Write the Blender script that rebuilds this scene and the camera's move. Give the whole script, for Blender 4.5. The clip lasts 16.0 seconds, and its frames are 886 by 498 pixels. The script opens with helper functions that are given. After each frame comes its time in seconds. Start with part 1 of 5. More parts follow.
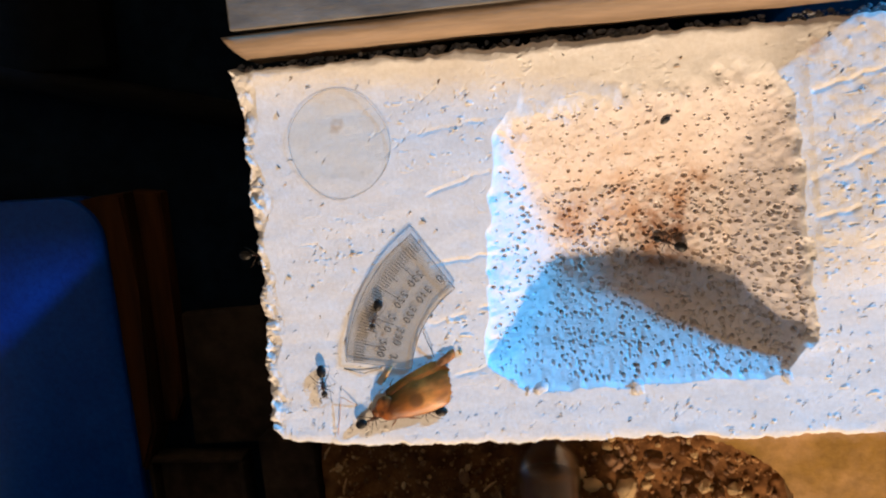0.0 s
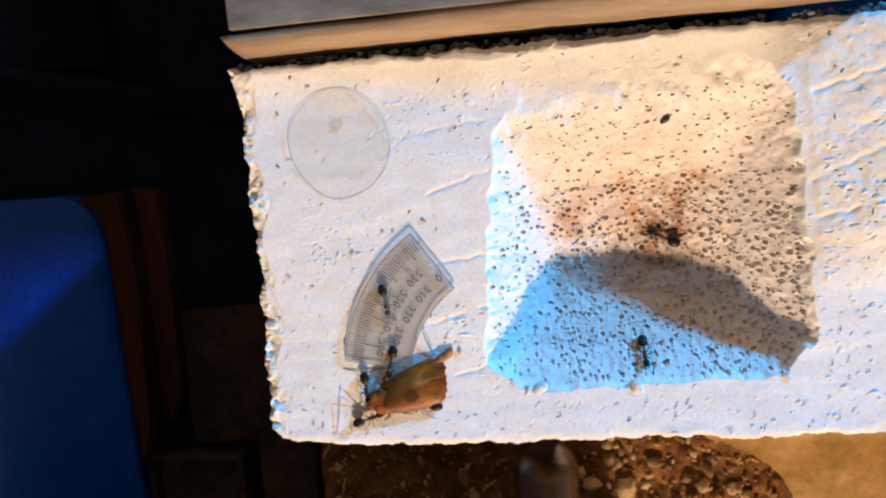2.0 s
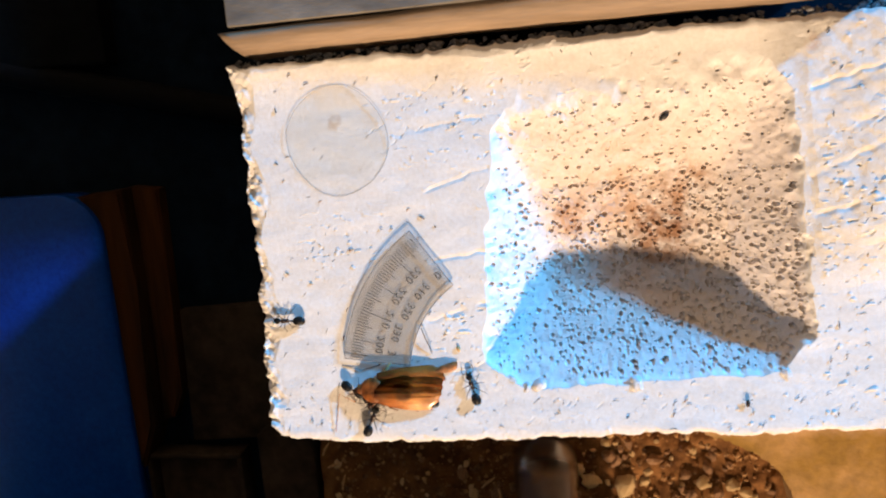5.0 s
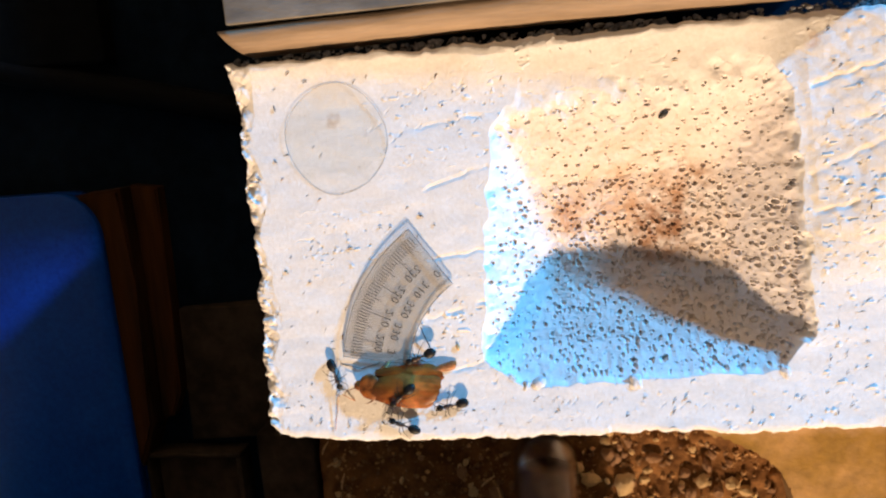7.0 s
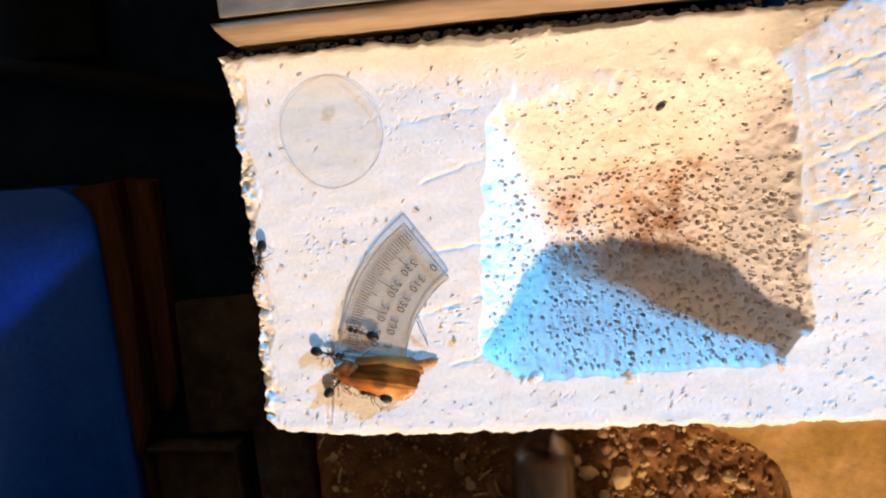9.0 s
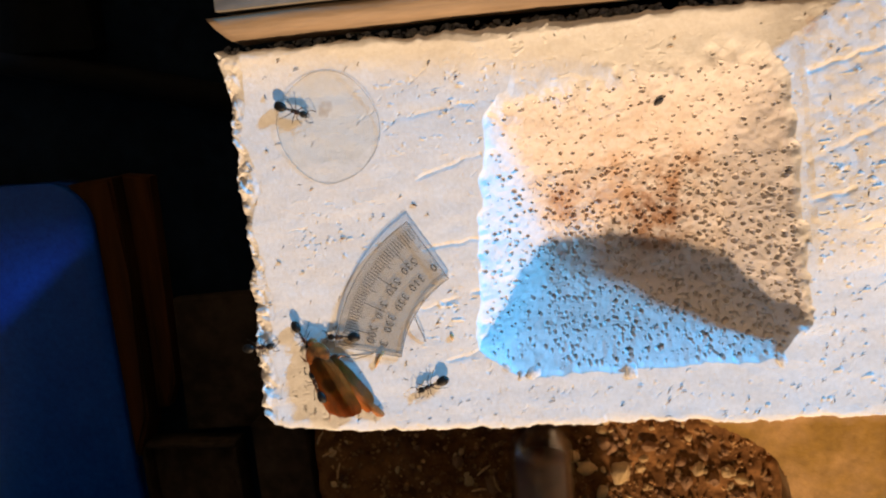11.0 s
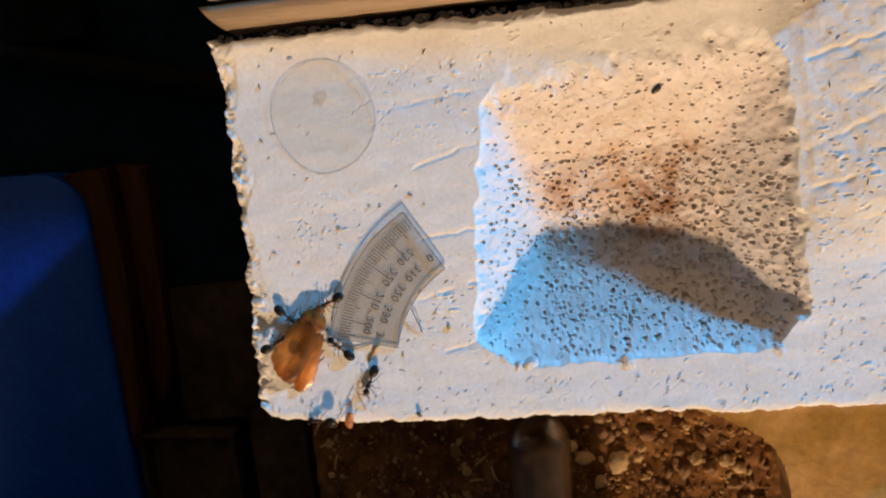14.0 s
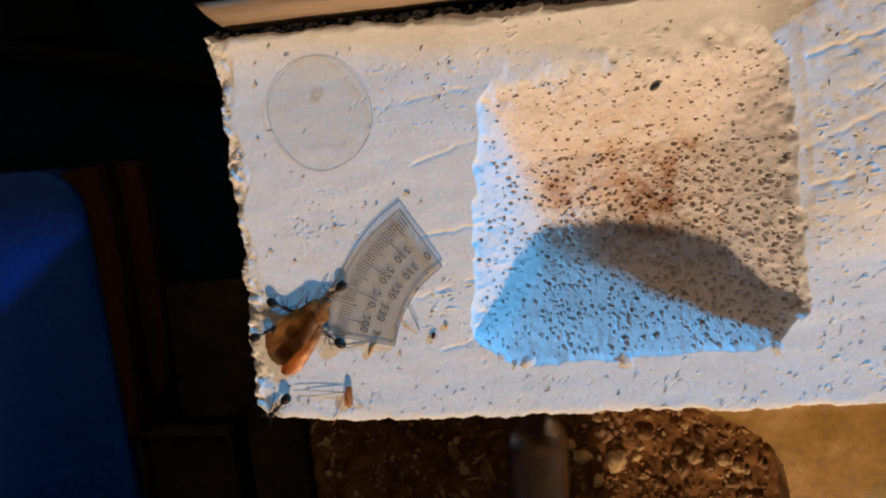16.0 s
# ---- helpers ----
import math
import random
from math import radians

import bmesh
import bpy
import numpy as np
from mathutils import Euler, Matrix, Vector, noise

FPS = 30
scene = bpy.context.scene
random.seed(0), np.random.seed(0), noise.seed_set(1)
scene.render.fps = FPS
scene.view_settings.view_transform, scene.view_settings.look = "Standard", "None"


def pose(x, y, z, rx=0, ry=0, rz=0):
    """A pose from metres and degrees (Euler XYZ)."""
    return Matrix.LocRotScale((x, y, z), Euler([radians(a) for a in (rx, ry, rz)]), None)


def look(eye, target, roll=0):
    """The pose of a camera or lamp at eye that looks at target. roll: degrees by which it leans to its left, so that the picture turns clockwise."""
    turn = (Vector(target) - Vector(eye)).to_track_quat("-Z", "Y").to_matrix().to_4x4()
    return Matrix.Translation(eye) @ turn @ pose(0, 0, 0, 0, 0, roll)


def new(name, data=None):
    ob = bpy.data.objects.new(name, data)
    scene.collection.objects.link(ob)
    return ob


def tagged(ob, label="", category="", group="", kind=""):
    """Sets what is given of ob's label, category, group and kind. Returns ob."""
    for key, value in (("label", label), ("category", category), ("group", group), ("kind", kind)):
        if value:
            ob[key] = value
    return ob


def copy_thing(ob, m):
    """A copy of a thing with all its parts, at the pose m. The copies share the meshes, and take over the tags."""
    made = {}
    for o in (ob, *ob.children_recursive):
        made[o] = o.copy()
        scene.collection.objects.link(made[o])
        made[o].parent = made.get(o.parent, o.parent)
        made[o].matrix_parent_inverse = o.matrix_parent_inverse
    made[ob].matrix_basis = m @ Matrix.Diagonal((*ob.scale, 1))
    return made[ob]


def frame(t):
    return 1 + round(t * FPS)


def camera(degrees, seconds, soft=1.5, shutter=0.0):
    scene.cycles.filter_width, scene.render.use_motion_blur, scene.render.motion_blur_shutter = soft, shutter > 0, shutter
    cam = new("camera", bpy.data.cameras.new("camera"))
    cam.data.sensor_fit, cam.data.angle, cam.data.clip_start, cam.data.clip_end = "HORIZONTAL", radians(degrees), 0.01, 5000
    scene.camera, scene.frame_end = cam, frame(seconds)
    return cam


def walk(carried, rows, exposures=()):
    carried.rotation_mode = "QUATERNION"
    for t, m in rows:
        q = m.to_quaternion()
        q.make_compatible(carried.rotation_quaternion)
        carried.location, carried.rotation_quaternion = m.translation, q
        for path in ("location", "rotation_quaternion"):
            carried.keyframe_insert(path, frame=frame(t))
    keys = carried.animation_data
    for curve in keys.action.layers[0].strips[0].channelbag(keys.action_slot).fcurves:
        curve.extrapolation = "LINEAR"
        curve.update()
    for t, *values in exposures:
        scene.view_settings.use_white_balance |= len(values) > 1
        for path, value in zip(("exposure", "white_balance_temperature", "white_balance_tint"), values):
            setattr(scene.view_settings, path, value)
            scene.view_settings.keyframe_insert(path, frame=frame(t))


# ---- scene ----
# ---- the camera and its path ----
cam = camera(57.0, 16.0, soft=2.2)
PATH = [
    (0, 0.08743, 0.0887, 0.20167, -11.139, 9.354, -4.805),
    (0.5, 0.08747, 0.08883, 0.20167, -11.176, 9.364, -4.778),
    (1, 0.08736, 0.08874, 0.20165, -11.15, 9.334, -4.762),
    (1.5, 0.08754, 0.08868, 0.2016, -11.145, 9.379, -4.771),
    (2, 0.08758, 0.08908, 0.20137, -11.282, 9.356, -4.774),
    (2.5, 0.08732, 0.08904, 0.20134, -11.323, 9.288, -4.775),
    (3, 0.0874, 0.08895, 0.20141, -11.31, 9.295, -4.769),
    (3.5, 0.08681, 0.08877, 0.20155, -11.275, 9.131, -4.788),
    (4, 0.08719, 0.08884, 0.20148, -11.332, 9.226, -4.79),
    (6.5, 0.088, 0.08922, 0.20092, -11.628, 9.363, -4.859),
    (7, 0.08773, 0.08881, 0.20099, -11.568, 9.269, -4.858),
    (7.5, 0.08787, 0.08945, 0.20019, -12.169, 9.083, -5.036),
    (8, 0.0878, 0.08913, 0.20016, -12.042, 9.112, -4.95),
    (8.5, 0.08795, 0.08897, 0.1998, -12.077, 9.1, -4.985),
    (9, 0.08784, 0.08888, 0.19981, -12.113, 9.06, -4.975),
    (11.5, 0.08858, 0.08889, 0.19868, -12.626, 9.078, -5.088),
    (12, 0.08807, 0.08896, 0.19845, -12.748, 8.919, -5.078),
    (12.5, 0.08855, 0.08903, 0.19814, -12.906, 8.986, -5.151),
    (13, 0.08899, 0.08907, 0.1978, -13.07, 9.053, -5.204),
    (13.5, 0.08856, 0.08938, 0.19736, -13.314, 8.882, -5.238),
    (14, 0.08884, 0.08892, 0.1974, -13.324, 8.932, -5.272),
    (14.5, 0.08889, 0.08916, 0.19682, -13.491, 8.91, -5.296),
    (15, 0.08875, 0.0891, 0.19672, -13.518, 8.849, -5.286),
    (15.5, 0.08908, 0.08925, 0.19646, -13.608, 8.918, -5.257),
    (16, 0.08924, 0.0884, 0.19644, -13.395, 8.943, -5.152),
]
EXPOSURES = [  # seconds, stops, kelvin, tint
    (0, -0.29, 6210, 10), (2, -0.14, 6260, 10), (4, -0.03, 6400, 10), (7, 0.03, 6600, 10), (9.2, 0.11, 6600, 10),
    (11.3, -0.31, 6920, 10), (12.5, -0.38, 6900, 10), (13.5, -0.52, 6870, 10), (14.5, -0.62, 6780, 10), (16, -0.78, 6580, 10),
]
walk(cam, [(t, pose(*p)) for t, *p in PATH], exposures=EXPOSURES)

# ---- light: a warm lamp low in front of the block, a cold one low behind it ----
world = bpy.data.worlds.new("room_gloom")
scene.world = world
world.use_nodes = True
world.node_tree.nodes["Background"].inputs[0].default_value = (0.5, 0.6, 0.8, 1)
world.node_tree.nodes["Background"].inputs[1].default_value = 0.003


def spot(name, eye, target, colour, watts, size, cone):
    lamp = bpy.data.lights.new(name, "SPOT")
    lamp.color, lamp.energy, lamp.shadow_soft_size = colour, watts, size
    lamp.spot_size, lamp.spot_blend = radians(cone), 0.6
    ob = new(name, lamp)
    ob.matrix_world = look(eye, target)
    return ob


CENTRE = Vector((0.085, 0.05, 0.0))
spot("warm_lamp", CENTRE + 1.2 * Vector((0.09, -0.897, 0.43)), CENTRE, (1.0, 0.695, 0.44), 123, 0.031, 100)
spot("cold_lamp", CENTRE + 1.3 * Vector((0.758, 0.602, 0.25)), CENTRE, (0.03, 0.445, 1.0), 160, 0.031, 50)


# ---- materials ----
def nodes_of(name):
    m = bpy.data.materials.new(name)
    m.use_nodes = True
    return m, m.node_tree.nodes, m.node_tree.links, m.node_tree.nodes["Principled BSDF"]


def texture(n, l, scale, detail=4, rough=0.6, stretch=None, kind="ShaderNodeTexNoise"):
    tc = n.new("ShaderNodeTexCoord")
    tex = n.new(kind)
    tex.inputs["Scale"].default_value = scale
    if kind == "ShaderNodeTexNoise":
        tex.inputs["Detail"].default_value, tex.inputs["Roughness"].default_value = detail, rough
    if stretch:
        mp = n.new("ShaderNodeMapping")
        mp.inputs["Scale"].default_value = stretch
        l.new(tc.outputs["Object"], mp.inputs["Vector"])
        l.new(mp.outputs["Vector"], tex.inputs["Vector"])
    else:
        l.new(tc.outputs["Object"], tex.inputs["Vector"])
    return tex.outputs[0]


def ramp(n, l, value, lo, hi, c0, c1):
    r = n.new("ShaderNodeValToRGB")
    r.color_ramp.elements[0].position, r.color_ramp.elements[1].position = lo, hi
    r.color_ramp.elements[0].color, r.color_ramp.elements[1].color = (*c0, 1), (*c1, 1)
    l.new(value, r.inputs[0])
    return r.outputs[0]


def blend(n, l, fac, a, b, mode="MIX"):
    m = n.new("ShaderNodeMix")
    m.data_type, m.blend_type = "RGBA", mode
    for socket, v in ((m.inputs[0], fac), (m.inputs[6], a), (m.inputs[7], b)):
        if isinstance(v, (int, float)):
            socket.default_value = v
        elif isinstance(v, tuple):
            socket.default_value = (*v, 1)
        else:
            l.new(v, socket)
    return m.outputs[2]


def surface(name, c0, c1, scale, rough=0.6, bump=0.0, fine=4.0, stretch=None, coat=0.0, spec=0.5, span=(0.35, 0.65)):
    """A surface whose colour wanders between c0 and c1 at two sizes, with fine relief (bump in metres)."""
    m, n, l, b = nodes_of(name)
    big = ramp(n, l, texture(n, l, scale, stretch=stretch), *span, c0, c1)
    small = ramp(n, l, texture(n, l, scale * fine, 3, 0.7, stretch), 0.3, 0.75, (0.62, 0.62, 0.62), (1.12, 1.12, 1.12))
    l.new(blend(n, l, 0.8, big, small, "MULTIPLY"), b.inputs["Base Color"])
    b.inputs["Roughness"].default_value = rough
    b.inputs["Coat Weight"].default_value = coat
    b.inputs["Specular IOR Level"].default_value = spec
    if bump:
        bp = n.new("ShaderNodeBump")
        bp.inputs["Strength"].default_value, bp.inputs["Distance"].default_value = 1.0, bump
        l.new(texture(n, l, scale * fine * 1.7, 4, 0.7, stretch), bp.inputs["Height"])
        l.new(bp.outputs[0], b.inputs["Normal"])
    return m


def plaster_coat():
    """Smeared white plaster, faintly grey and cream, with a rusty dirt stain on the floor of the hollow."""
    m, n, l, b = nodes_of("plaster_coat")
    base = ramp(n, l, texture(n, l, 60, 5, stretch=(1, 2.5, 1)), 0.3, 0.7, (0.74, 0.72, 0.69), (0.84, 0.84, 0.83))
    grain = ramp(n, l, texture(n, l, 900, 4), 0.3, 0.7, (0.88, 0.87, 0.85), (1.0, 1.0, 1.0))
    col = blend(n, l, 1.0, base, grain, "MULTIPLY")
    # foam in the hollow is tinted pinker: the warm lamp's peach put into its colour
    here, deep, pit_tint = n.new("ShaderNodeTexCoord"), n.new("ShaderNodeSeparateXYZ"), n.new("ShaderNodeMapRange")
    l.new(here.outputs["Object"], deep.inputs[0])
    pit_tint.inputs["From Min"].default_value, pit_tint.inputs["From Max"].default_value = -0.0004, -0.0022
    l.new(deep.outputs["Z"], pit_tint.inputs["Value"])
    col = blend(n, l, pit_tint.outputs[0], col, blend(n, l, 1.0, col, (0.96, 0.90, 0.89), "MULTIPLY"))
    for centre, radius, colour, power in (((0.1, 0.055, -0.016), 0.035, (0.60, 0.42, 0.28), 0.5), ((0.1040, 0.0530, -0.0172), 0.0055, (0.060, 0.020, 0.006), 1.0), ((0.1100, 0.0525, -0.0172), 0.0060, (0.070, 0.022, 0.007), 1.0),
                                          ((0.1065, 0.0530, -0.0172), 0.0120, (0.28, 0.11, 0.040), 0.75), ((0.113, 0.0615, -0.0135), 0.009, (0.36, 0.18, 0.08), 0.7), ((0.106, 0.046, -0.0174), 0.010, (0.32, 0.15, 0.06), 0.7),
                                          ((0.0845, 0.0550, -0.0150), 0.008, (0.42, 0.21, 0.10), 0.7), ((0.096, 0.060, -0.0150), 0.011, (0.52, 0.30, 0.17), 0.5), ((0.1397, 0.0938, 0.001), 0.0022, (0.5, 0.3, 0.18), 0.8),
                                          ((0.0435, 0.0242, 0.0002), 0.0022, (0.56, 0.40, 0.27), 0.7), ((0.0264, 0.0850, 0), 0.0021, (0.52, 0.38, 0.25), 0.9), ((0.0257, 0.0832, 0), 0.0016, (0.52, 0.38, 0.25), 0.8)):
        tc = n.new("ShaderNodeTexCoord")
        d = n.new("ShaderNodeVectorMath")
        d.operation = "DISTANCE"
        d.inputs[1].default_value = centre
        l.new(tc.outputs["Object"], d.inputs[0])
        near = n.new("ShaderNodeMapRange")
        near.inputs["From Min"].default_value, near.inputs["From Max"].default_value = radius, radius * 0.5
        l.new(d.outputs["Value"], near.inputs["Value"])
        mottle = ramp(n, l, texture(n, l, 200, 5, 0.7), 0.36, 0.60, (0, 0, 0), (1, 1, 1))
        k = n.new("ShaderNodeMath")
        k.operation = "MULTIPLY"
        l.new(near.outputs[0], k.inputs[0])
        l.new(mottle, k.inputs[1])
        k2 = n.new("ShaderNodeMath")
        k2.operation = "MULTIPLY"
        k2.inputs[1].default_value = power
        l.new(k.outputs[0], k2.inputs[0])
        col = blend(n, l, k2.outputs[0], col, colour)
    l.new(col, b.inputs["Base Color"])
    b.inputs["Roughness"].default_value = 0.85
    b.inputs["Specular IOR Level"].default_value = 0.25
    bp = n.new("ShaderNodeBump")
    bp.inputs["Distance"].default_value = 0.00012
    l.new(texture(n, l, 1100, 4, 0.65), bp.inputs["Height"])
    l.new(bp.outputs[0], b.inputs["Normal"])
    return m


def patched(name, c0, c1, pale):
    """Golden stone with a pinkish, paler patch along its inner edge."""
    m = surface(name, c0, c1, 45, 0.85, 0.0004, 5, span=(0.4, 0.6))
    n, l = m.node_tree.nodes, m.node_tree.links
    b = n["Principled BSDF"]
    old = b.inputs["Base Color"].links[0].from_socket
    tc, sep = n.new("ShaderNodeTexCoord"), n.new("ShaderNodeSeparateXYZ")
    l.new(tc.outputs["Object"], sep.inputs[0])
    wobble, edge = n.new("ShaderNodeMath"), n.new("ShaderNodeMapRange")
    wobble.operation = "MULTIPLY_ADD"
    l.new(texture(n, l, 70, 5, 0.65), wobble.inputs[0])
    wobble.inputs[1].default_value = 0.016
    l.new(sep.outputs["Y"], wobble.inputs[2])
    edge.inputs["From Min"].default_value, edge.inputs["From Max"].default_value, edge.inputs["To Max"].default_value = -0.010, -0.002, 0.85
    l.new(wobble.outputs[0], edge.inputs["Value"])
    l.new(blend(n, l, edge.outputs[0], old, pale), b.inputs["Base Color"])
    return m


PLASTER = plaster_coat()
TAN_WOOD = surface("tan_wood", (0.22, 0.155, 0.10), (0.36, 0.26, 0.175), 40, 0.7, 0.0002, 6, (0.25, 2, 2))
GREY_BOARD = surface("weathered_board", (0.115, 0.105, 0.092), (0.23, 0.21, 0.18), 50, 0.8, 0.0003, 5, (0.4, 1.5, 1))
DARK_WOOD = surface("dark_wood", (0.024, 0.013, 0.006), (0.085, 0.028, 0.006), 45, 0.85, 0.0002, 4, (2, 0.15, 1), spec=0.05, span=(0.3, 0.8))
# Hose, panel and table are near black: the deep shade is in their colours.
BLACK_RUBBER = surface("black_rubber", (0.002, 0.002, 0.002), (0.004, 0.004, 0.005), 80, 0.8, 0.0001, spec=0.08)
BLUE_PLASTIC = surface("blue_plastic", (0.002, 0.048, 0.31), (0.003, 0.064, 0.38), 25, 0.4, 0.00005, 20, spec=0.1)
SHADED_PANEL = surface("shaded_panel", (0.0032, 0.0036, 0.0040), (0.0060, 0.0066, 0.0072), 50, 0.9, 0.0003, spec=0.05)
SHADED_DARK = surface("shaded_dark", (0.0024, 0.0062, 0.0120), (0.0054, 0.0120, 0.0220), 40, 0.9, 0.0002, spec=0.05)
BROWN_TRAY = surface("brown_tray", (0.022, 0.0160, 0.0110), (0.052, 0.037, 0.024), 40, 0.9, 0.0002, spec=0.05)
SOIL = surface("soil", (0.080, 0.034, 0.011), (0.23, 0.108, 0.038), 120, 0.95, 0.0003, 5, spec=0.1)
PEBBLE = surface("pebble", (0.16, 0.070, 0.026), (0.44, 0.24, 0.105), 110, 0.7, 0.0003, 6)
PALE_STONE = surface("pale_stone", (0.46, 0.29, 0.11), (0.80, 0.58, 0.30), 150, 0.45, 0.0003, 5)
SANDSTONE = patched("sandstone", (0.26, 0.145, 0.018), (0.40, 0.235, 0.085), (0.50, 0.315, 0.205))
INK = surface("black_ink", (0.012, 0.012, 0.014), (0.03, 0.03, 0.033), 500, 0.5)
ANT_BLACK = surface("ant_black", (0.003, 0.003, 0.003), (0.008, 0.007, 0.006), 700, 0.5, 0.00003, spec=0.3)
ANT_BROWN = surface("ant_brown", (0.018, 0.007, 0.004), (0.05, 0.018, 0.009), 600, 0.4, 0.00003)
ANT_LEG = surface("ant_leg", (0.012, 0.007, 0.005), (0.035, 0.018, 0.010), 700, 0.45)
ROACH_BODY = surface("roach_body", (0.055, 0.017, 0.005), (0.24, 0.09, 0.028), 260, 0.4, 0.0001, coat=0.2)
ROACH_PALE = surface("roach_pale", (0.36, 0.12, 0.035), (0.74, 0.33, 0.11), 220, 0.45, 0.0001)
STRAW = surface("straw", (0.46, 0.25, 0.09), (0.76, 0.50, 0.23), 300, 0.7)
SEED = surface("seed", (0.02, 0.02, 0.022), (0.06, 0.055, 0.05), 400, 0.5)
LUMP = surface("plaster_lump", (0.66, 0.66, 0.66), (0.82, 0.82, 0.82), 300, 0.6, 0.0002, spec=0.2)
BOUNCE_PAINT = surface("bounce_paint", (0.70, 0.70, 0.67), (0.77, 0.77, 0.75), 3, 0.9)


# ---- building helpers ----
def mesh_of(name, bm, material, smooth=True):
    me = bpy.data.meshes.new(name)
    bmesh.ops.recalc_face_normals(bm, faces=bm.faces)
    bm.to_mesh(me)
    bm.free()
    for p in me.polygons:
        p.use_smooth = smooth
    me.materials.append(material)
    return me


def part(name, bm, material, parent=None, label="", smooth=True, at=None):
    ob = new(name, mesh_of(name, bm, material, smooth))
    ob.parent = parent
    if at is not None:
        ob.matrix_basis = at
    return tagged(ob, label)


def empty(name, m=None):
    ob = new(name)
    ob.empty_display_size = 0.005
    if m is not None:
        ob.matrix_basis = m
    return ob


def ball(bm, centre, radii, m=Matrix(), u=14, v=9):
    s = Matrix.LocRotScale(Vector(centre), None, Vector(radii))
    bmesh.ops.create_uvsphere(bm, u_segments=u, v_segments=v, radius=1.0, matrix=m @ s)
    return bm


def block(bm, lo, hi, bevel=0.0, segments=2):
    lo, hi = Vector(lo), Vector(hi)
    made = bmesh.ops.create_cube(bm, size=1.0, matrix=Matrix.LocRotScale((lo + hi) / 2, None, hi - lo))
    if bevel:
        edges = {e for v in made["verts"] for e in v.link_edges}
        bmesh.ops.bevel(bm, geom=list(edges), offset=bevel, segments=segments, affect="EDGES", profile=0.5)
    return bm


def tube(bm, points, radii, sides=6, caps=True):
    """A round rod along the points, with a radius at each."""
    points = [Vector(p) for p in points]
    rings = []
    for i, p in enumerate(points):
        d = (points[min(i + 1, len(points) - 1)] - points[max(i - 1, 0)]).normalized()
        q = d.to_track_quat("Z", "X")
        rings.append([bm.verts.new(p + q @ Vector((radii[i] * math.cos(a), radii[i] * math.sin(a), 0))) for a in (2 * math.pi * k / sides for k in range(sides))])
    for a, b in zip(rings, rings[1:]):
        for k in range(sides):
            bm.faces.new((a[k], a[(k + 1) % sides], b[(k + 1) % sides], b[k]))
    if caps:
        bm.faces.new(rings[0])
        bm.faces.new(rings[-1])
    return bm


def slab(bm, outline, z0, z1, bevel=0.0):
    """A plate with the given outline, from z0 up to z1."""
    low = [bm.verts.new((x, y, z0)) for x, y in outline]
    top = [bm.verts.new((x, y, z1)) for x, y in outline]
    bm.faces.new(low)
    lid = bm.faces.new(top)
    n = len(outline)
    for k in range(n):
        bm.faces.new((low[k], low[(k + 1) % n], top[(k + 1) % n], top[k]))
    if bevel:
        bmesh.ops.bevel(bm, geom=list(lid.edges), offset=bevel, segments=2, affect="EDGES")
    return bm


def lattice(x, y, seed):
    """Smooth value noise from -1 to 1 on arrays."""
    table = np.random.RandomState(seed).rand(256, 256) * 2 - 1
    xi, yi = np.floor(x).astype(int), np.floor(y).astype(int)
    fx, fy = x - xi, y - yi
    fx, fy = fx * fx * (3 - 2 * fx), fy * fy * (3 - 2 * fy)
    g = lambda a, b: table[a % 256, b % 256]
    return (g(xi, yi) * (1 - fx) + g(xi + 1, yi) * fx) * (1 - fy) + (g(xi, yi + 1) * (1 - fx) + g(xi + 1, yi + 1) * fx) * fy


def sheet(name, px, py, pz, material, parent=None, skirt=None, wander=0.0):
    """A relief from arrays of places (rows by columns), with sides down to the height skirt."""
    rows, cols = px.shape
    co = np.stack([px, py, pz], -1).reshape(-1, 3)
    idx = np.arange(rows * cols).reshape(rows, cols)
    quads = np.stack([idx[:-1, :-1], idx[:-1, 1:], idx[1:, 1:], idx[1:, :-1]], -1).reshape(-1, 4)
    if skirt is not None:
        rim = np.concatenate([idx[0, :], idx[1:, -1], idx[-1, -2::-1], idx[-2:0:-1, 0]])
        previous = rim
        mid = co[rim].mean(0)
        top = co[rim].copy()
        for level in (0.04, 0.12, 0.25, 0.45, 0.7, 1.0):
            ring = top.copy()
            ring[:, 2] = top[:, 2] * (1 - level) + skirt * level
            k = np.arange(len(rim))
            push = wander * (lattice(k / 9.0, np.full(len(k), level * 17), 5) + 0.6 * lattice(k / 3.0, np.full(len(k), level * 31), 6))
            away = ring[:, :2] - mid[:2]
            away = np.sign(away) * (np.abs(away) > 0.9 * np.abs(away).max(0))
            ring[:, :2] += away * (push[:, None] - wander * 0.5)
            fresh = np.arange(len(rim)) + len(co)
            co = np.concatenate([co, ring])
            quads = np.concatenate([quads, np.stack([previous, np.roll(previous, -1), np.roll(fresh, -1), fresh], -1)[:, ::-1]])
            previous = fresh
    me = bpy.data.meshes.new(name)
    me.vertices.add(len(co))
    me.vertices.foreach_set("co", co.ravel())
    me.loops.add(len(quads) * 4)
    me.loops.foreach_set("vertex_index", quads.ravel())
    me.polygons.add(len(quads))
    me.polygons.foreach_set("loop_start", np.arange(len(quads)) * 4)
    me.polygons.foreach_set("loop_total", np.full(len(quads), 4))
    me.polygons.foreach_set("use_smooth", np.ones(len(quads), bool))
    me.update(calc_edges=True)
    me.validate()
    me.materials.append(material)
    ob = new(name, me)
    ob.parent = parent
    return ob


